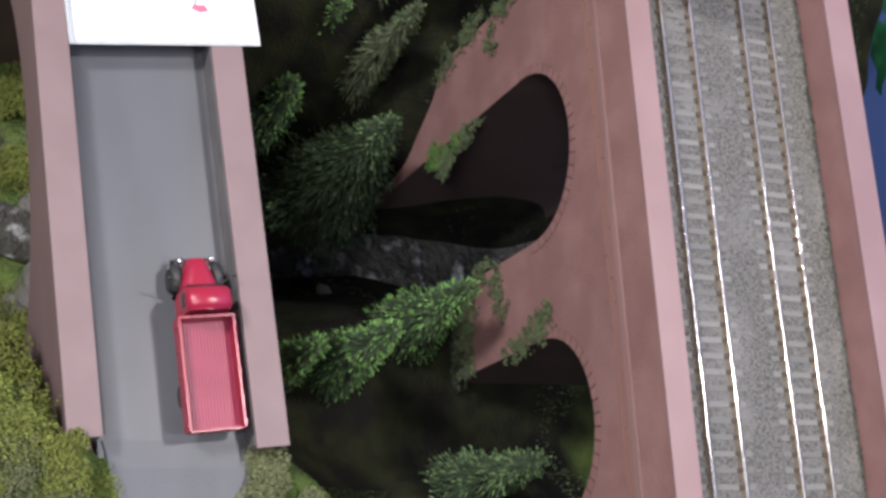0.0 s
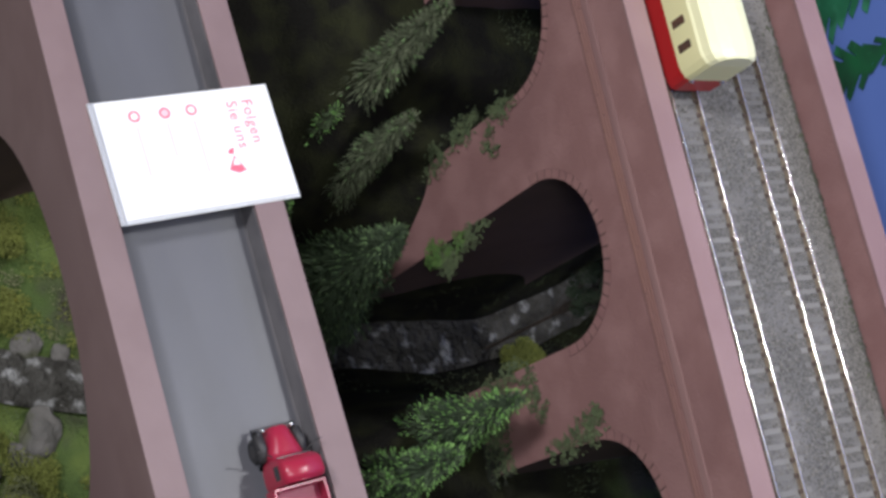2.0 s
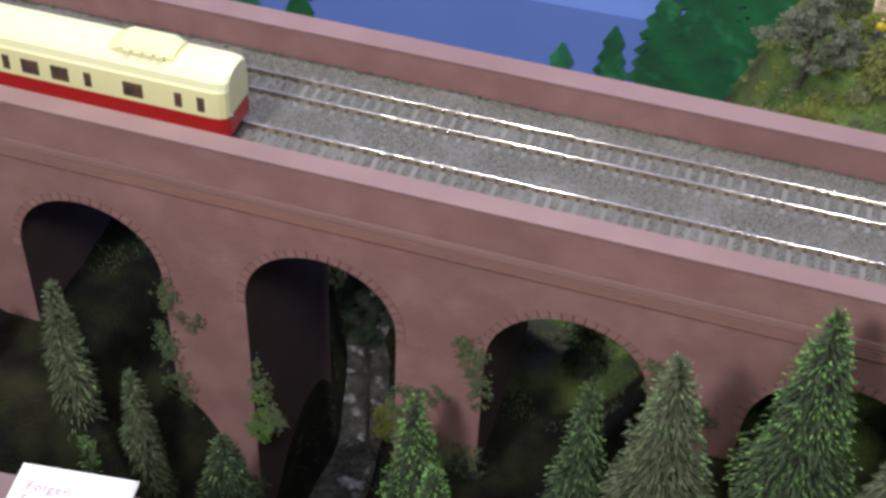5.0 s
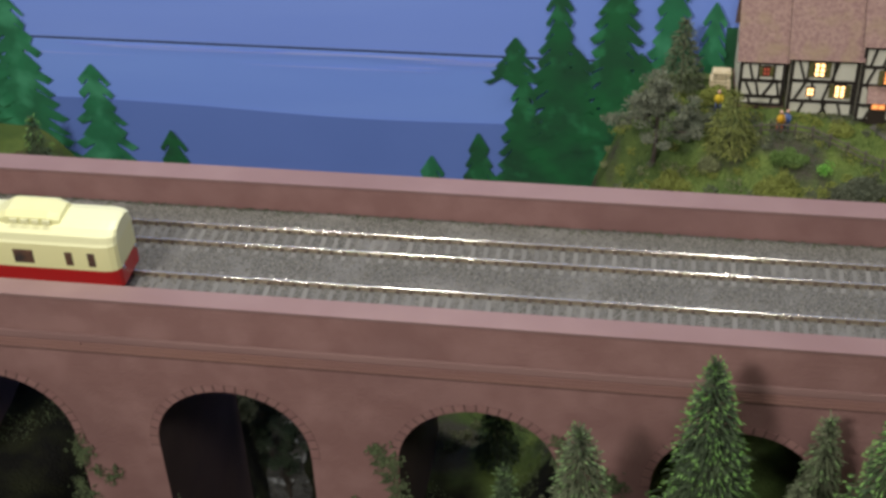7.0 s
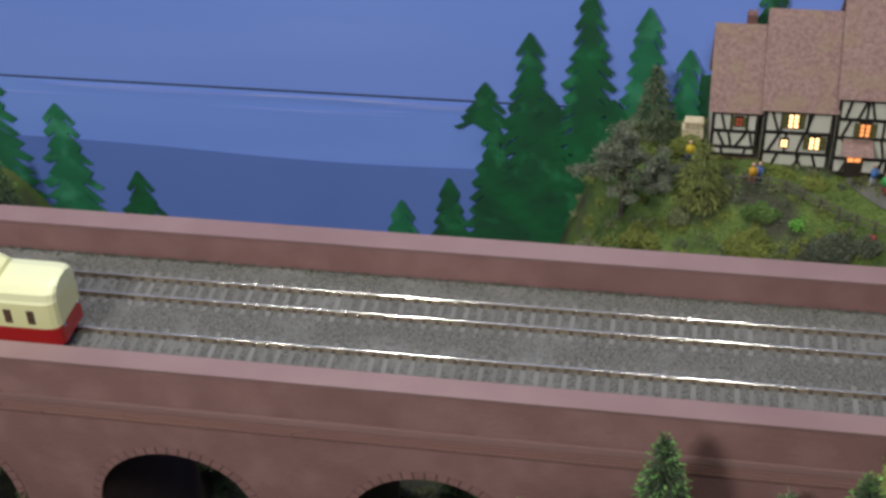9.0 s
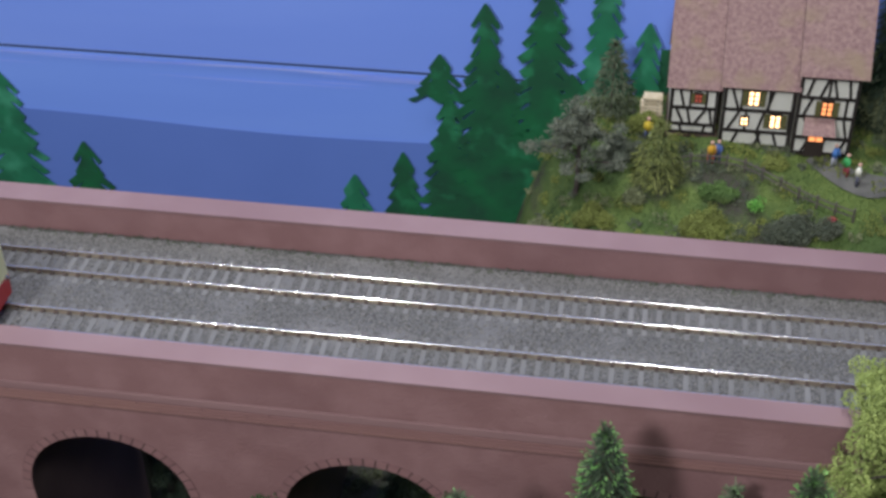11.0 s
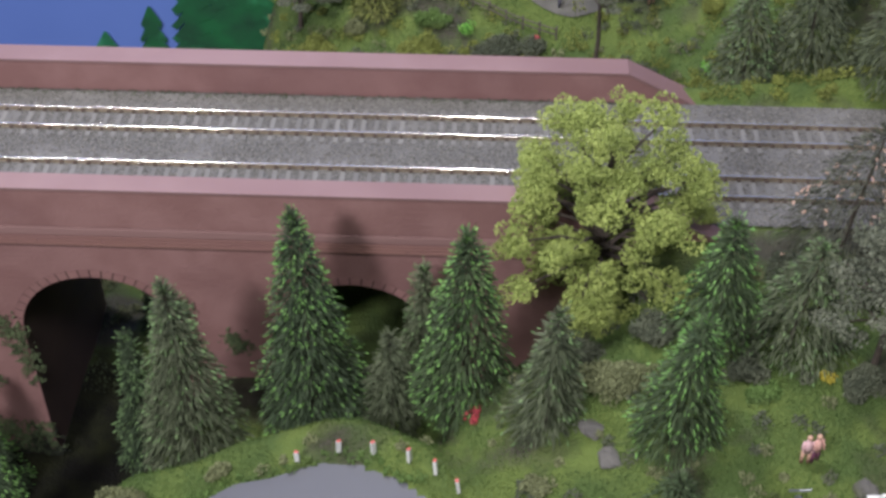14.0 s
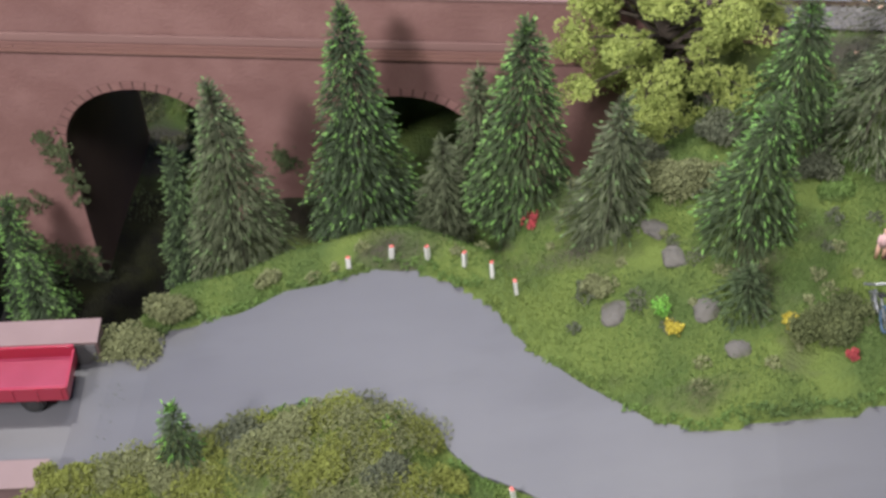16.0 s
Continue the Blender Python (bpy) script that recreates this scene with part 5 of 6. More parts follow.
# ---- bushes: x, y, radii, height, material, label ----
BUSHES = (
    (0.257, -0.172, 0.0150, 0.011, 0.016, OLIVE, "olive foam bush at the road parapet's end"),
    (0.273, -0.157, 0.0115, 0.009, 0.013, OLIVE, "olive foam bush beside the road"),
    (0.315, -0.141, 0.007, 0.005, 0.006, OLIVE, "low olive tuft on the verge"),
    (0.256, -0.255, 0.017, 0.013, 0.012, MOSS, "yellow-green foam bush at the road parapet's end"),
    (0.280, -0.250, 0.018, 0.012, 0.012, OLIVE, "olive foam bush on the mossy bank"),
    (0.296, -0.258, 0.012, 0.010, 0.010, OLIVE, "olive foam bush on the mossy bank"),
    (0.322, -0.236, 0.014, 0.009, 0.010, DARKBUSH, "dull olive bush on the mossy bank"),
    (0.340, -0.243, 0.017, 0.012, 0.013, OLIVE, "olive foam bush on the mossy bank"),
    (0.352, -0.228, 0.010, 0.007, 0.008, OLIVE, "olive foam bush on the mossy bank"),
    (0.372, -0.228, 0.010, 0.006, 0.007, OLIVE, "low olive bush by the road bend"),
    (0.386, -0.262, 0.014, 0.009, 0.009, DARKBUSH, "dull olive bush on the mossy bank"),
    (0.405, -0.262, 0.010, 0.008, 0.007, MOSS, "yellow-green tuft on the mossy bank"),
    (0.362, -0.262, 0.012, 0.010, 0.010, MOSS, "yellow-green tuft on the mossy bank"),
    (0.310, -0.262, 0.013, 0.010, 0.009, MOSS, "yellow-green tuft on the mossy bank"),
    (0.463, -0.172, 0.009, 0.007, 0.007, OLIVE, "brownish bush below the olive spruce"),
    (0.499, -0.128, 0.018, 0.012, 0.018, OLIVE, "large brown-olive bush before the broadleaf tree"),
    (0.480, -0.108, 0.016, 0.011, 0.016, DARKBUSH, "dark bush below the broadleaf tree"),
    (0.515, -0.100, 0.013, 0.010, 0.014, DARKBUSH, "dark bush between the spruces"),
    (0.557, -0.140, 0.012, 0.008, 0.004, GRASS, "low round green mound on the meadow"),
    (0.551, -0.204, 0.021, 0.015, 0.008, HEATH, "flat dark olive foam bush beside the road"),
    (0.553, -0.128, 0.010, 0.008, 0.010, DARKBUSH, "dark bush below the spruce"),
    (0.600, -0.135, 0.013, 0.010, 0.012, DARKBUSH, "dark bush on the meadow's edge"),
    (0.628, -0.118, 0.024, 0.018, 0.030, DARKBUSH, "large dark bush on the meadow's edge"),
    (0.640, -0.06, 0.024, 0.018, 0.022, DARKBUSH, "dark bush beside the track"),
    (0.585, -0.06, 0.016, 0.012, 0.014, DARKBUSH, "dark bush beside the track"),
    (0.560, -0.055, 0.012, 0.009, 0.010, OLIVE, "olive bush beside the track"),
    (0.298, 0.165, 0.012, 0.010, 0.020, OLIVE, "brownish bush at the hill's edge"),
    (0.330, 0.172, 0.013, 0.010, 0.012, MOSS, "yellow-green bush behind the parapet"),
    (0.342, 0.215, 0.014, 0.010, 0.016, DARKBUSH, "dark reddish-brown bush on the hillside"),
    (0.350, 0.185, 0.010, 0.008, 0.009, OLIVE, "olive bush on the hillside"),
    (0.355, 0.240, 0.010, 0.008, 0.016, MOSS, "yellow-green bush beside the wood pile"),
    (0.387, 0.168, 0.020, 0.011, 0.013, MOSS, "broad yellow-green bush behind the parapet"),
    (0.400, 0.190, 0.013, 0.009, 0.009, GRASS, "low green bush on the hillside"),
    (0.445, 0.168, 0.022, 0.012, 0.017, DARKBUSH, "broad dark green bush behind the parapet"),
    (0.462, 0.172, 0.012, 0.008, 0.012, DARKBUSH, "dark bush with reddish leaves"),
    (0.432, 0.215, 0.009, 0.006, 0.006, MOSS, "low bush beside the path"),
    (0.528, 0.152, 0.011, 0.008, 0.011, DARKBUSH, "dark bush at the parapet's end"),
    (0.545, 0.218, 0.013, 0.010, 0.014, GRASS, "round green bush on the hillside"),
    (0.570, 0.175, 0.009, 0.007, 0.010, MOSS, "pale green bush on the hillside"),
    (0.600, 0.104, 0.008, 0.006, 0.009, MOSS, "small pale green bush beside the track"),
    (0.548, 0.128, 0.010, 0.008, 0.010, OLIVE, "small olive bush past the parapet"),
    (0.515, 0.235, 0.016, 0.012, 0.016, MOSS, "yellow-green bush beside the house"),
    (0.500, 0.262, 0.016, 0.012, 0.040, OLIVE, "tall olive bush behind the house"),
    (0.530, 0.262, 0.020, 0.014, 0.045, DARKBUSH, "tall dark bush behind the house"),
    (-0.140, 0.230, 0.018, 0.012, 0.014, BROWNBUSH, "brown-olive brush before the painted firs"),
    (-0.170, 0.225, 0.022, 0.014, 0.026, BROWNBUSH, "thick brown brush before the painted firs"),
    (-0.198, 0.235, 0.024, 0.016, 0.032, BROWNBUSH, "thick brown brush before the painted firs"),
    (-0.155, 0.200, 0.020, 0.012, 0.012, OLIVE, "low olive brush behind the parapet"),
    (-0.190, 0.190, 0.024, 0.014, 0.014, BROWNBUSH, "low brown brush behind the parapet"),
    (-0.122, 0.205, 0.014, 0.010, 0.009, BROWNBUSH, "low brown brush behind the parapet"),
    (-0.112, 0.240, 0.010, 0.008, 0.006, OLIVE, "low brown brush before the painted firs"),
    (0.100, 0.10, 0.02, 0.02, 0.02, MOSS, "mossy tuft by the stream"),
    (0.03, 0.15, 0.02, 0.02, 0.03, DARKBUSH, "dark bush by the stream"),
    (0.135, -0.240, 0.020, 0.02, 0.018, MOSS, "mossy mound on the stream's bank"),
    (0.155, -0.255, 0.020, 0.02, 0.018, OLIVE, "mossy mound on the stream's bank"),
    (0.170, -0.235, 0.018, 0.016, 0.016, MOSS, "mossy mound on the stream's bank"),
    (0.190, -0.252, 0.020, 0.02, 0.018, OLIVE, "olive mound on the stream's bank"),
    (0.215, -0.258, 0.016, 0.014, 0.014, MOSS, "mossy mound below the road parapet"),
    (0.112, -0.262, 0.014, 0.012, 0.010, MOSS, "mossy cushion between the stream's boulders"),
    (0.045, -0.262, 0.014, 0.012, 0.010, OLIVE, "olive cushion on the stream's bank"),
    (0.020, -0.275, 0.022, 0.018, 0.018, MOSS, "bright mossy mound on the stream's bank"),
    (0.140, -0.290, 0.018, 0.016, 0.016, MOSS, "bright mossy mound on the stream's bank"),
    (0.03, -0.245, 0.02, 0.02, 0.014, MOSS, "mossy mound on the stream's bank"),
    (-0.015, -0.245, 0.022, 0.02, 0.016, MOSS, "mossy mound on the stream's bank"),
    (-0.06, -0.25, 0.022, 0.02, 0.02, OLIVE, "olive mound in the valley"),
)
for k, (x, y, rx, ry, rz, mat, label) in enumerate(BUSHES):
    a = rx * ry + rx * rz
    bush(x, y, ground_z(x, y) - 0.001, rx, ry, rz, 300 + k, mat, label, n=int(min(4200, max(420, a * 9e6))), size=0.00078, clumps=10)

# flowers and light-leaved plants
for k, (x, y, r, h, mat, label, name) in enumerate((
        (0.434, -0.122, 0.0060, 0.005, REDFL, "red flower cluster below the spruce", "flower_cluster"),
        (0.488, -0.190, 0.0050, 0.010, BRIGHT, "small bright green leafy plant", "plant"),
        (0.492, -0.200, 0.0050, 0.005, YELLOW, "yellow flower cluster in the grass", "flower_cluster"),
        (0.535, -0.200, 0.0045, 0.005, YELLOW, "yellow flower cluster in the grass", "flower_cluster"),
        (0.588, -0.130, 0.0050, 0.004, YELLOW, "yellow flower cluster in the grass", "flower_cluster"),
        (0.556, -0.219, 0.0030, 0.004, REDFL, "red flower cluster by the bush", "flower_cluster"),
        (0.349, -0.220, 0.0055, 0.008, BRIGHT, "bright green leafy plant by the road bend", "plant"),
        (0.380, -0.240, 0.0070, 0.004, BRIGHT, "bright green tuft on the bank", "plant"),
        (0.421, 0.182, 0.0060, 0.014, BRIGHT, "bright green leafy sapling on the hillside", "plant"),
        (0.566, 0.142, 0.0055, 0.008, BRIGHT, "bright green leafy plant past the parapet", "plant"),
        (0.027, -0.239, 0.0060, 0.006, YELLOW, "yellow flowers on the mossy bank", "flower_cluster"),
        (0.464, 0.176, 0.0035, 0.010, REDFL, "dark red flowers in the bush", "flower_cluster"))):
    bush(x, y, ground_z(x, y), r, r, h, 500 + k, mat, label, name, n=110, size=0.0008, clumps=5)["category"] = "plant"

# ---- ivy and grass tufts on the viaduct, and pier shade painted as blackish leaves ----
# blackish leaves that paint the shade low on the second pier
SHADEIVY = material("pier_shade_leaf", (0.030, 0.036, 0.022), 0.95, second=(0.018, 0.02, 0.014), scale=200, island=0.3)
FRESH = material("fresh_green_growth", (0.085, 0.165, 0.04), 0.9, second=(0.12, 0.21, 0.05), scale=200, island=0.35)
IVY = material("dark_ivy", (0.085, 0.115, 0.055), 0.9, second=(0.12, 0.15, 0.07), scale=200, island=0.4)
for k, (x, z, rx, rz, mat, n) in enumerate((
        (0.004, 0.300, 0.006, 0.014, IVY, 240), (0.000, 0.262, 0.007, 0.022, IVY, 420), (0.004, 0.228, 0.010, 0.016, IVY, 380), (0.018, 0.287, 0.006, 0.006, IVY, 130), (0.012, 0.288, 0.005, 0.003, IVY, 60),
        (0.058, 0.246, 0.005, 0.016, IVY, 260), (0.064, 0.222, 0.008, 0.012, IVY, 330), (0.056, 0.262, 0.003, 0.008, IVY, 90),
        (0.140, 0.262, 0.005, 0.018, IVY, 240), (0.150, 0.272, 0.006, 0.008, IVY, 150),
        (0.183, 0.312, 0.007, 0.014, IVY, 330), (0.187, 0.290, 0.005, 0.014, IVY, 240), (0.176, 0.322, 0.006, 0.004, IVY, 110),
        (0.276, 0.335, 0.006, 0.012, IVY, 220), (0.305, 0.314, 0.009, 0.008, IVY, 260), (0.162, 0.276, 0.006, 0.006, IVY, 140), (0.280, 0.300, 0.006, 0.02, IVY, 260),
        (0.055, 0.208, 0.006, 0.012, FRESH, 300), (0.057, 0.232, 0.004, 0.014, FRESH, 220), (0.010, 0.196, 0.010, 0.008, FRESH, 200), (0.160, 0.232, 0.012, 0.018, IVY, 520), (0.180, 0.228, 0.012, 0.016, IVY, 480), (0.146, 0.238, 0.006, 0.014, IVY, 260),
        (0.150, 0.196, 0.012, 0.016, SHADEIVY, 700), (0.166, 0.212, 0.013, 0.016, SHADEIVY, 700), (0.182, 0.222, 0.010, 0.018, SHADEIVY, 600), (0.144, 0.180, 0.008, 0.014, SHADEIVY, 420))):
    random.seed(700 + k)
    V, F = [], []
    done = 0
    while done < 2 * n:
        # one creeping stem of leaves, wandering upwards from the patch's foot
        a, q = rnd(0, math.tau), math.sqrt(random.random()) * 0.8
        px, pz, way = x + rx * q * math.cos(a), z + rz * q * math.sin(a), rnd(0, math.tau)
        for j in range(9):
            way += rnd(-0.8, 0.8)
            px, pz = px + 0.0011 * math.cos(way) * 0.8, pz + 0.0011 * math.sin(way)
            w = abs(px - x) / rx + abs(pz - z) / rz
            if w < 1.9 and noise.noise((px * 160, pz * 160, k)) > -0.18:
                flakes(V, F, (px + rnd(-.0005, .0005), -0.0297 - rnd(0, 0.0016), pz + rnd(-.0005, .0005)), 0.0004, 2, rnd(0.0004, 0.0007), 1, 0.2)
            done += 1
    tagged(raw("ivy", V, F, mat), "tuft of fresh green growth at the arch's edge" if mat is FRESH else "patch of dark green ivy on the viaduct, blackish as painted shade low on the pier", "ivy")

# ---- rocks ----


def rock(x, y, z, r, seed, label, squash=0.65):
    random.seed(seed)
    bm = bmesh.new()
    bmesh.ops.create_icosphere(bm, subdivisions=3, radius=1.0)
    o = Vector((seed * 3.7, seed * 1.3, 0))
    for v in bm.verts:
        n = 1 + 0.35 * noise.noise(v.co * 1.1 + o) + 0.14 * noise.noise(v.co * 3.1 + o)
        v.co = Vector((v.co.x * r * n * 1.2, v.co.y * r * n, v.co.z * r * n * squash))
    ob = part("rock", bm, ROCK, smooth=False)
    ob.location, ob.rotation_euler = (x, y, z), (0, 0, seed)
    return tagged(ob, label, "rock")


for k, (x, y, r) in enumerate(((0.106, -0.232, 0.012), (0.119, -0.243, 0.009), (0.052, -0.232, 0.008), (0.050, -0.30, 0.010), (0.108, -0.31, 0.010), (0.088, -0.262, 0.006), (0.068, -0.255, 0.005), (0.096, -0.285, 0.006), (0.128, -0.268, 0.010), (0.040, -0.270, 0.008), (0.058, -0.212, 0.006), (0.062, -0.015, 0.004), (0.094, 0.045, 0.004), (0.108, -0.06, 0.005), (0.070, 0.020, 0.003), (0.104, -0.10, 0.004))):
    rock(x, y, ground_z(x, y) + r * 0.2, r, 31 + k, "rounded grey boulder lying at the stream")
for k, (x, y, r) in enumerate(((0.506, -0.190, 0.006), (0.494, -0.163, 0.0055), (0.487, -0.147, 0.0055), (0.470, -0.186, 0.006), (0.596, -0.186, 0.006), (0.330, -0.090, 0.006), (0.516, -0.212, 0.005))):
    rock(x, y, ground_z(x, y) - r * 0.1, r, 51 + k, "flat grey rock showing through the grass", 0.4)

# ---- road guide posts ----
POSTWHITE = material("white_post_paint", (0.80, 0.79, 0.78), 0.5)
POSTRED = material("red_post_cap", (0.55, 0.12, 0.10), 0.5)
for k, (x, y) in enumerate(((0.353, -0.138), (0.372, -0.1345), (0.389, -0.1385), (0.406, -0.1465), (0.4185, -0.1565), (0.429, -0.1690), (0.431, -0.2680))):
    t = thing("guide_post", pose(x, y, ground_z(x, y) - 0.0005, 4 - 2 * k, 3 * math.sin(k * 2.1), 20 * k), "white roadside guide post with a red cap", "guide post", "guide posts")
    part("shaft", boxes((-0.0011, -0.0008, 0, 0.0011, 0.0008, 0.0084), bevel=0.0003), POSTWHITE, t)
    part("cap", boxes((-0.0010, -0.0007, 0.00845, 0.0010, 0.0007, 0.0088), bevel=0.0003), POSTRED, t)

# ---- garden fence ----
FENCEWOOD = material("grey_fence_wood", (0.10, 0.085, 0.07), 0.85)
fence = thing("garden_fence", (0, 0, 0), "low weathered wooden rail fence before the house", "fence")
pts = [(0.372 + 0.0105 * k, 0.207 + 0.004 * math.sin(k * 0.6) - 0.00045 * k * k * 0.5) for k in range(11)]
for k, (x, y) in enumerate(pts):
    z = ground_z(x, y)
    part("post", boxes((x - 0.0006, y - 0.0006, z - 0.002, x + 0.0006, y + 0.0006, z + 0.0095)), FENCEWOOD, fence)
    if k:
        (u, v), w = pts[k - 1], ground_z(*pts[k - 1])
        for hgt in (0.004, 0.0078):
            part("rail", tube([(u, v - 0.0006, w + hgt), (x, y - 0.0006, z + hgt)], [0.0005, 0.0005], 5), FENCEWOOD, fence)
PATHM = material("grey_garden_path", (0.125, 0.118, 0.105), 0.9, second=(0.09, 0.086, 0.078), scale=90, bump=0.5, bscale=500)
bm = bmesh.new()
rows = []
for k in range(15):
    f = k / 14
    x, y = 0.4535 + 0.052 * f, 0.2290 - 0.012 * math.sin(f * 2.6) - 0.018 * f
    w = 0.0058 + 0.003 * math.sin(f * math.pi)
    rows.append([bm.verts.new((x + 0.5 * w * s, y + w * s * 0.9, ground_z(x + 0.5 * w * s, y + w * s * 0.9) + 0.0012)) for s in (-1, -0.4, 0.3, 1)])
for r, s in zip(rows, rows[1:]):
    for j in range(3):
        bm.faces.new((r[j], s[j], s[j + 1], r[j + 1]))
tagged(part("garden_path", bm, PATHM, smooth=True), "worn grey path leading to the house door", "path", kind="structure")

# ---- figurines: plain painted shapes ----
SKIN = material("figurine_pink", (0.55, 0.33, 0.25), 0.6)


def figurine(x, y, z, top, low, turn, label, h=0.0165, sit=False):
    def paint(c):
        return material("figurine_paint", c, 0.6)
    bm = bmesh.new()
    tube([(-0.0014, 0, 0), (-0.0013, 0, h * 0.45)], [h * 0.045, h * 0.06], 7, bm)
    tube([(0.0014, 0, 0), (0.0013, 0, h * 0.45)], [h * 0.045, h * 0.06], 7, bm)
    k = len(bm.faces)
    tube([(0, 0, h * 0.43), (0, 0, h * 0.65), (0, 0, h * 0.82)], [h * 0.10, h * 0.12, h * 0.06], 9, bm)
    for s in (-1, 1):
        tube([(s * h * 0.11, 0, h * 0.78), (s * h * 0.15, -h * 0.05, h * 0.6), (s * h * 0.1, -h * 0.14, h * 0.52)], [h * 0.035, h * 0.032, h * 0.025], 6, bm)
    m = len(bm.faces)
    bmesh.ops.create_uvsphere(bm, u_segments=10, v_segments=7, radius=h * 0.075, matrix=Matrix.Translation((0, 0, h * 0.92)))
    bm.faces.ensure_lookup_table()
    for i, f in enumerate(bm.faces):
        f.material_index = 0 if i < k else 1 if i < m else 2
    ob = part("figurine", bm, [paint(low), paint(top), SKIN], smooth=True)
    ob.matrix_basis = pose(x, y, z, 0, 0, turn)
    return tagged(ob, label, "figurine")


for x, y, top, low, turn, label in (
        (0.394, 0.2115, (0.55, 0.30, 0.02), (0.45, 0.10, 0.06), 20, "tiny figurine in orange and red by the fence"),
        (0.398, 0.2125, (0.06, 0.10, 0.25), (0.05, 0.06, 0.12), -30, "tiny figurine in dark blue by the fence"),
        (0.356, 0.233, (0.55, 0.40, 0.03), (0.08, 0.10, 0.20), 0, "tiny figurine in yellow beside the house"),
        (0.4665, 0.2215, (0.08, 0.20, 0.50), (0.35, 0.35, 0.4), 40, "tiny figurine in a blue shirt near the door"),
        (0.473, 0.2135, (0.05, 0.30, 0.08), (0.25, 0.04, 0.05), -60, "tiny figurine in a green shirt on the path"),
        (0.479, 0.2060, (0.75, 0.72, 0.6), (0.06, 0.06, 0.09), 80, "tiny figurine in white on the path"),
        (0.535, 0.196, (0.06, 0.075, 0.05), (0.55, 0.33, 0.25), 10, "tiny figurine in a dark dress on the hillside"),
        (0.5725, -0.1715, (0.62, 0.40, 0.42), (0.55, 0.33, 0.25), 0, "tiny figurine in pink standing on the meadow"),
        (0.5765, -0.1710, (0.62, 0.35, 0.30), (0.16, 0.05, 0.10), 30, "tiny figurine leaning close to another on the meadow")):
    figurine(x, y, ground_z(x, y), top, low, turn, label)

# ---- bicycle leaning in the grass ----
BIKEGREY = material("grey_bike_metal", (0.30, 0.31, 0.33), 0.4, 0.6, second=(0.22, 0.23, 0.25), scale=300)
BIKEBLUE = material("blue_bike_paint", (0.07, 0.12, 0.20), 0.5)
bike = thing("bicycle", pose(0.5675, -0.2035, ground_z(0.5675, -0.2035), 0, 28, 94), "tiny grey and blue model bicycle leaning in the grass", "bicycle")
for cx, mat in ((-0.0085, BIKEBLUE), (0.0085, BIKEGREY)):
    ring = [(cx + 0.0050 * math.cos(math.tau * k / 14), 0, 0.0052 + 0.0050 * math.sin(math.tau * k / 14)) for k in range(15)]
    wh = part("wheel", tube(ring, [0.0006] * 15, 6), mat, bike)
    for k in range(3):
        a = math.pi * k / 3
        part("spoke", tube([(cx - 0.0048 * math.cos(a), 0, 0.0052 - 0.0048 * math.sin(a)), (cx + 0.0048 * math.cos(a), 0, 0.0052 + 0.0048 * math.sin(a))], [0.0002, 0.0002], 4), BIKEGREY, wh)
bm = tube([(-0.0085, 0, 0.0052), (-0.003, 0, 0.0115), (0.006, 0, 0.0120), (0.0085, 0, 0.0052)], [0.0006] * 4, 6)
tube([(-0.003, 0, 0.0115), (-0.0005, 0, 0.0050), (0.006, 0, 0.0120)], [0.0006] * 3, 6, bm)
part("frame", bm, BIKEGREY, bike)
part("handlebar", tube([(0.0050, -0.0045, 0.0148), (0.0064, 0, 0.0140), (0.0050, 0.0045, 0.0148)], [0.0006] * 3, 6), BIKEGREY, bike, "bright metal handlebar")
part("saddle", boxes((-0.0050, -0.0012, 0.0126, -0.0015, 0.0012, 0.0136), bevel=0.0004), BLACK, bike)
bm = bmesh.new()
tube([(-0.004, 0, 0.004), (0.0035, 0, 0.0045)], [0.0016, 0.0018], 7, bm)
bmesh.ops.create_uvsphere(bm, u_segments=8, v_segments=6, radius=0.0015, matrix=Matrix.Translation((0.0048, 0, 0.0062)))
for sx in (-0.003, 0.0025):
    for sy in (-0.001, 0.001):
        tube([(sx, sy, 0), (sx, sy, 0.0035)], [0.0005, 0.0005], 5, bm)
ob = part("toy_sheep", bm, POSTWHITE, smooth=True)
ob.scale = (0.75, 0.75, 0.75)
ob.location = (0.597, -0.192, ground_z(0.597, -0.192))
tagged(ob, "tiny white toy animal shape standing in the grass", "figurine")
# small stone trough on the hill
ob = part("stone_trough", boxes((-0.008, -0.004, 0, 0.008, 0.004, 0.009), (-0.009, -0.005, 0.0092, 0.009, 0.005, 0.0115), bevel=0.0006), WOODPALE)
ob.location = (0.540, 0.262, ground_z(0.540, 0.262) + 0.004)
tagged(ob, "small pale wooden box standing on the hillside", "box")

# ---- foam ground cover ----
random.seed(31)


def off_road(x, y):
    return not line(x, ROAD_NEAR) - 0.004 < y < line(x, ROAD_FAR) + 0.004


def scatter(n, x0, x1, y0, y1, ok=lambda x, y: True):
    out = []
    while len(out) < n:
        x, y = rnd(x0, x1), rnd(y0, y1)
        if ok(x, y):
            out.append((x, y))
    return out


tufts("hill_foam", scatter(280, 0.285, 0.66, 0.10, 0.275), MOSS, "yellow-green foam tufts on the hill")
tufts("trackside_moss", scatter(210, 0.555, 0.72, 0.088, 0.15), MOSS, "yellow-green moss beside the track", rad=(0.003, 0.006))
tufts("hill_undergrowth", scatter(150, 0.285, 0.66, 0.10, 0.275), DARKBUSH, "dark green undergrowth on the hill")
tufts("hill_brush", scatter(110, 0.285, 0.66, 0.10, 0.275), OLIVE, "olive brush on the hill")
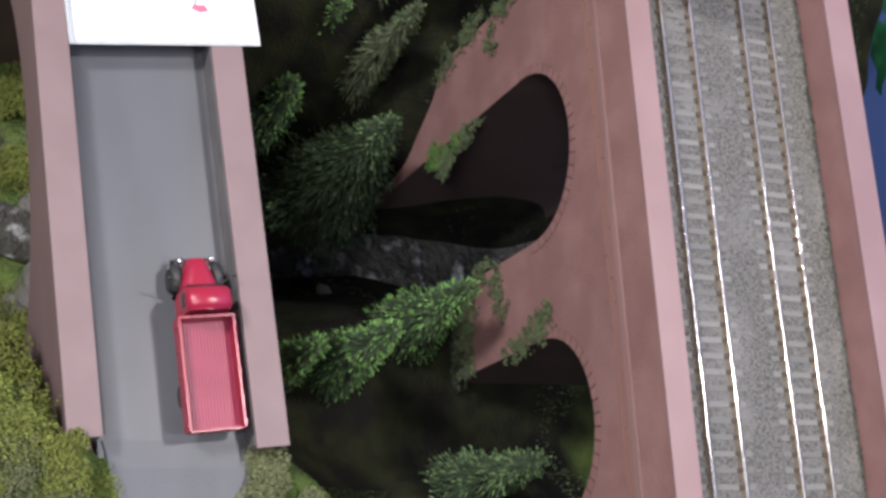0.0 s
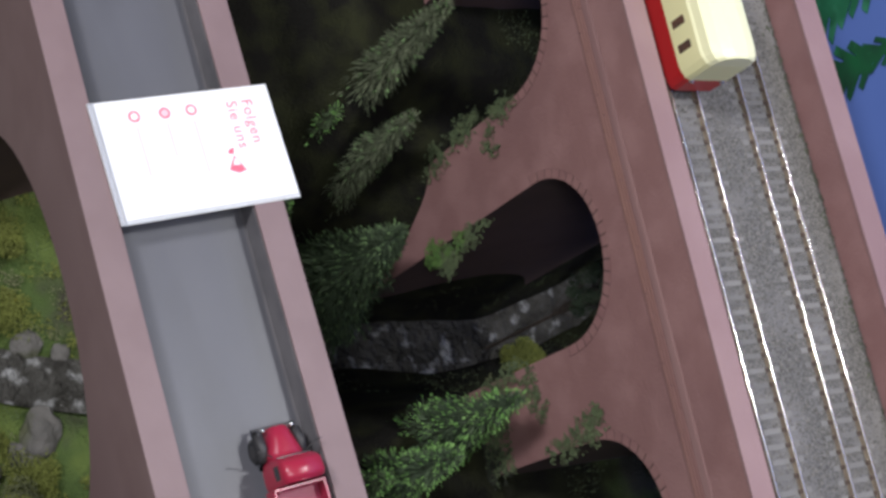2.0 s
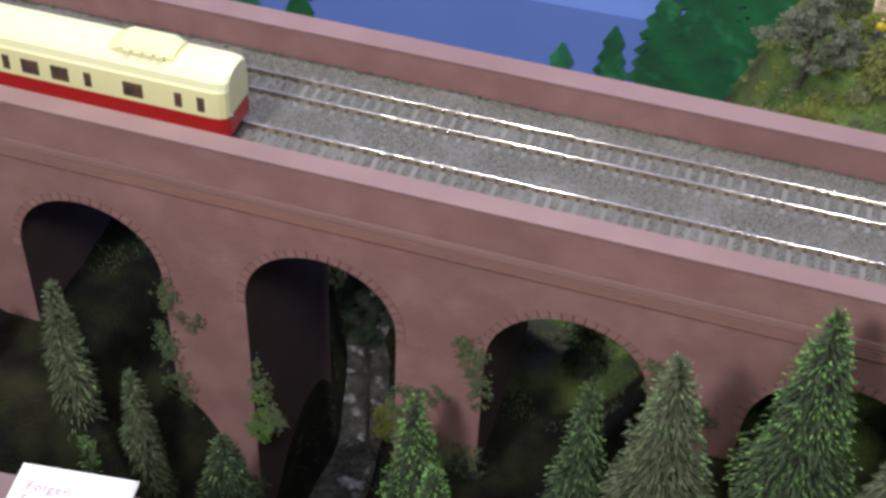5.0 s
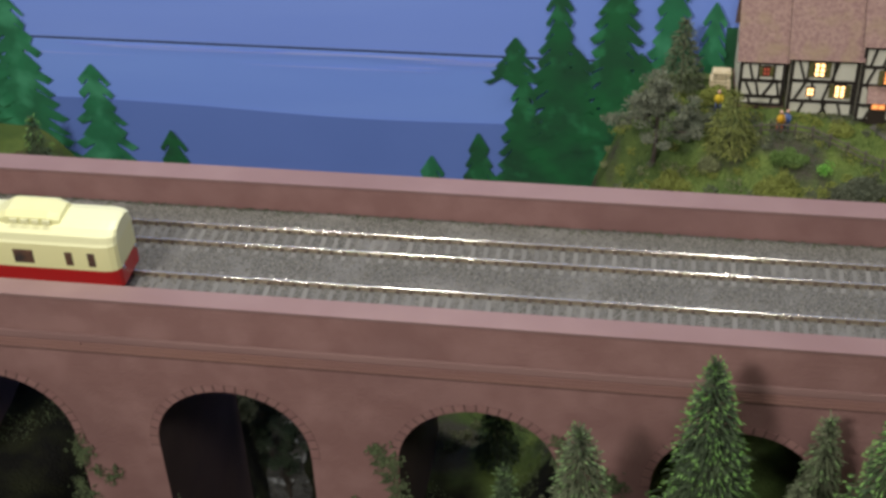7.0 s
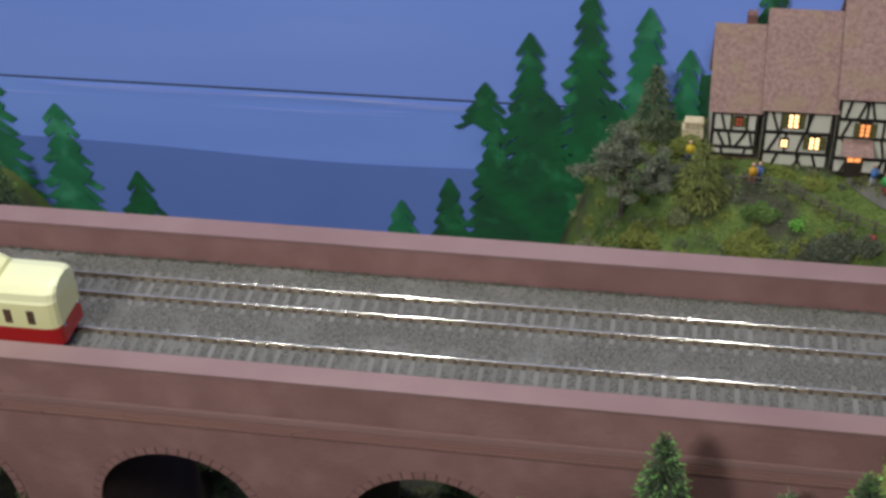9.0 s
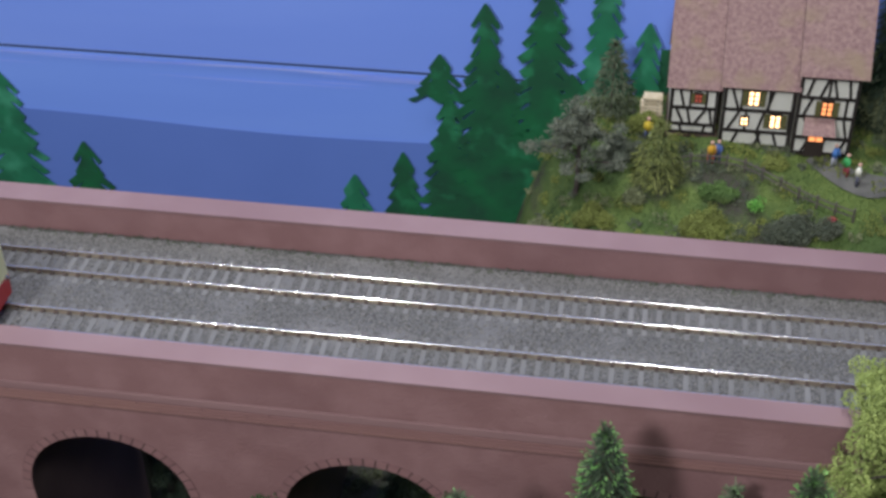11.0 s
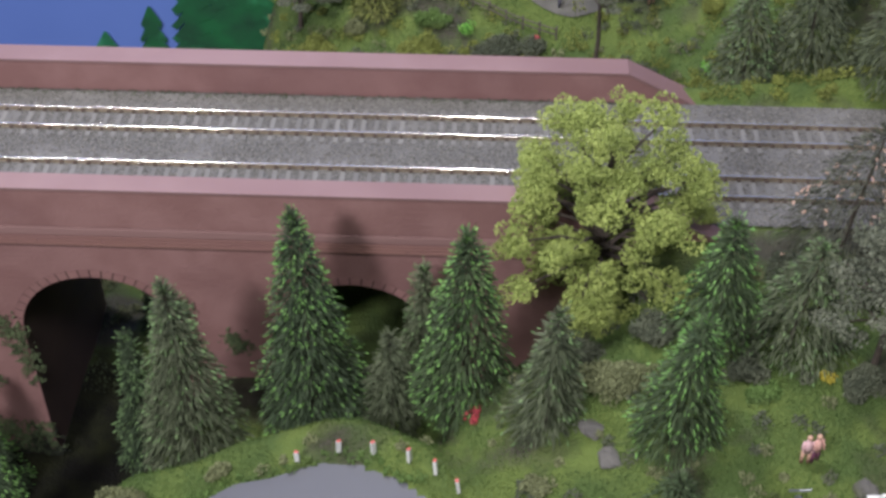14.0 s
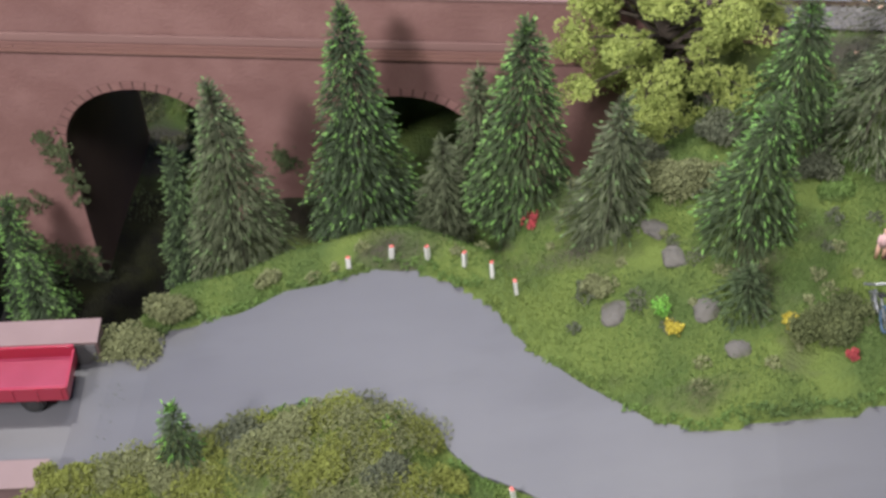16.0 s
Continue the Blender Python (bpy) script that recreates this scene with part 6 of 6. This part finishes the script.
tufts("bank_moss", scatter(80, 0.25, 0.42, -0.30, -0.21, off_road), MOSS, "yellow-green moss on the roadside bank", rad=(0.006, 0.012), per=380, size=0.0006)
tufts("pier_moss", scatter(120, 0.15, 0.25, -0.33, -0.262, lambda x, y: y < -0.279 + SLOPE * x), MOSS, "thick moss on the bank before the bridge pier", rad=(0.005, 0.011), per=150)
tufts("bank_brush", scatter(80, 0.25, 0.40, -0.30, -0.22, off_road), OLIVE, "olive brush on the roadside bank", rad=(0.006, 0.011), per=330, size=0.0006)
tufts("meadow_foam", scatter(45, 0.30, 0.62, -0.24, -0.09, off_road), OLIVE, "scattered olive tufts on the meadow", rad=(0.002, 0.0045))
tufts("meadow_patches", scatter(60, 0.44, 0.64, -0.20, -0.06, off_road), DARKBUSH, "dark undergrowth between the spruces")
tufts("valley_foam", scatter(95, -0.10, 0.24, -0.32, -0.20, lambda x, y: abs(x - stream_x(y)) > 0.022), MOSS, "bright moss cushions under the road bridge", rad=(0.004, 0.010))
tufts("arch_floor_moss", scatter(110, 0.11, 0.30, 0.05, 0.24), OLIVE, "bright moss on the slope under the viaduct", rad=(0.004, 0.009), per=90)
tufts("valley_brush", scatter(60, -0.12, 0.24, -0.30, -0.21, lambda x, y: abs(x - stream_x(y)) > 0.022), OLIVE, "olive brush on the valley floor", rad=(0.004, 0.009))
tufts("verge_tufts", [(x, line(x, ROAD_FAR) + rnd(0.001, 0.006)) for x in [0.26 + 0.0035 * k for k in range(95)]] + [(x, line(x, ROAD_NEAR) - rnd(0.001, 0.006)) for x in [0.25 + 0.003 * k for k in range(60)]], GRASS, "ragged grass tufts along the road edge", rad=(0.0015, 0.0035), per=30)

# ---- grass ----
random.seed(77)
V, F = [], []


def blade_at(x, y, z, ln, w):
    a = rnd(0, math.tau)
    d = Vector((math.cos(a) * rnd(0, .6), math.sin(a) * rnd(0, .6), 1)).normalized()
    s = Vector((-math.sin(a), math.cos(a), 0)) * w
    k = len(V)
    p = Vector((x, y, z - 0.0003))
    V.extend((p - s, p + s, p + d * ln))
    F.append((k, k + 1, k + 2))


while len(F) < 80000:
    x, y = rnd(0.25, 0.66), rnd(-0.30, -0.06)
    if line(x, ROAD_NEAR) - 0.0005 < y < line(x, ROAD_FAR) + 0.0005 or noise.noise((x * 30, y * 30, 8)) < -0.28:
        continue
    blade_at(x, y, ground_z(x, y), rnd(0.0010, 0.0023), 0.00026)
tagged(raw("meadow_grass", V, F, GRASS), "short bright green static grass on the meadow", "grass", kind="stuff")
V, F = [], []
while len(F) < 36000:
    x, y = rnd(0.29, 0.72), rnd(0.086, 0.27)
    if noise.noise((x * 30, y * 30, 8)) < -0.25 or y < 0.1 and x < 0.56:
        continue
    blade_at(x, y, ground_z(x, y), rnd(0.0014, 0.003), 0.00028)
tagged(raw("hill_grass", V, F, GRASS), "short green static grass on the hill", "grass", kind="stuff")
V, F = [], []
done = 0
while len(F) + done < 42000:
    x, y = rnd(-0.12, 0.26), rnd(-0.36, 0.28)
    if abs(x - stream_x(y)) < 0.019 or -0.03 < y < 0.095 and abs((x - 0.0955) % 0.136 - 0.068) < 0.026 or noise.noise((x * 25, y * 25, 2)) < -0.1:
        continue
    if -0.19 < y < 0.02 and (abs(x - stream_x(y)) > 0.04 or random.random() < 0.6):
        done += 1
        continue
    blade_at(x, y, ground_z(x, y), rnd(0.0015, 0.0035), 0.0004)
tagged(raw("valley_moss", V, F, IVY), "patchy moss and flock on the valley floor", "moss", kind="stuff")

# ---- loose ballast ----
rs = np.random.RandomState(4)
N = 40000
c = np.stack([rs.uniform(-0.12, 0.70, N), rs.uniform(-0.0192, 0.0834, N)], 1)
keep = np.ones(N, bool)
for yc in track_y:
    for s in (-1, 1):
        keep &= abs(c[:, 1] - yc - s * 0.00825) > 0.0012
    ph = np.abs((c[:, 0] + 0.32) % 0.0071 - 0.00355)
    keep &= ~((abs(c[:, 1] - yc) < 0.0148) & (ph > 0.0021) & (rs.rand(N) < 0.93))
c = c[keep]
n = len(c)
base = np.array([(1, 0, 0), (-0.5, 0.85, 0), (-0.5, -0.85, 0), (0.1, 0.05, 0.9)])
size = rs.uniform(0.0004, 0.00095, n)[:, None, None]
ang = rs.uniform(0, math.tau, n)
R = np.stack([np.stack([np.cos(ang), -np.sin(ang)], 1), np.stack([np.sin(ang), np.cos(ang)], 1)], 1)
P = np.repeat(base[None], n, 0) * (1 + rs.uniform(-0.3, 0.3, (n, 4, 1))) * size
P[:, :, :2] = np.einsum("nij,nkj->nki", R, P[:, :, :2])
P[:, :, :2] += c[:, None, :]
P[:, :, 2] += 0.3971
idx = np.arange(n)[:, None] * 4
tri = np.concatenate([idx + np.array(t) for t in ((0, 1, 3), (1, 2, 3), (2, 0, 3))])
tagged(raw("ballast_stones", P.reshape(-1, 3).tolist(), tri.tolist(), STONE), "loose grey crushed stones of the ballast", "ballast", kind="stuff")

# ---- dirt along the foot of the far parapet ----
random.seed(61)
V, F = [], []
for k in range(420):
    x, y = rnd(-0.15, 0.53), 0.0838 - abs(random.gauss(0, 0.0022))
    flakes(V, F, (x, y, 0.3974), rnd(0.0006, 0.0016), 9, 0.00045, 0.5, 0.2)
tagged(raw("parapet_dirt", V, F, DARKBUSH), "dark dirt and weeds along the parapet's foot", "dirt", kind="stuff")

# ---- track pieces ----
for k, yc in enumerate(track_y):
    track = thing("railway_track", (0, yc, 0), "model railway track with grey sleepers and shiny rails", "track", "tracks")
    for s in (-1, 1):
        part("rail", rail_mesh(s * 0.00825), [RAILSIDE, RAILTOP], track)
    for i in range(148):
        x = -0.32 + 0.0071 * i
        ob = new("sleeper", sleeper_me)
        ob.parent, ob.location = track, (x, 0, 0.3976)
        for s in (-1, 1):
            c = new("rail_chair", chair_me)
            c.parent, c.location = ob, (0, s * 0.00825, 0)
# arch stones
for c in ARCHES:
    ring = thing("arch_ring", (c, -0.0289, 0), "ring of mauve arch stones round the opening", "arch ring", "arch rings", "structure")
    n = 24
    bm = bmesh.new()
    pr = [[((HALF + e) * math.cos(a), SPRING + (CROWN - SPRING) * math.sin(a) ** 0.9 + e * math.sin(a)) for a in [math.pi * k / 48 for k in range(49)]] for e in (0.0003, 0.0052)]
    vs = [[bm.verts.new((x, -0.00025, z)) for x, z in q] for q in pr]
    for k in range(48):
        bm.faces.new((vs[0][k], vs[0][k + 1], vs[1][k + 1], vs[1][k]))
    part("mortar", bm, JOINTDARK, ring, "dark joints between the stones")
    for k in range(n):
        a0, a1 = math.pi * (k + 0.07) / n, math.pi * (k + 0.93) / n
        bm = bmesh.new()
        pts = [((HALF + 0.0002 + e) * math.cos(a), SPRING + (CROWN - SPRING + 0.0002) * math.sin(a) ** 0.9 + e * math.sin(a)) for e, a in ((0, a0), (0.0049, a0), (0.0049, a1), (0, a1))]
        f = bm.faces.new([bm.verts.new((x, -0.0005, z)) for x, z in pts])
        r = bmesh.ops.extrude_face_region(bm, geom=[f])
        bmesh.ops.translate(bm, verts=[v for v in r["geom"] if isinstance(v, bmesh.types.BMVert)], vec=(0, 0.0008, 0))
        bmesh.ops.recalc_face_normals(bm, faces=bm.faces[:])
        part("arch_stone", bm, VOUSSOIR, ring)
    ring.parent = None
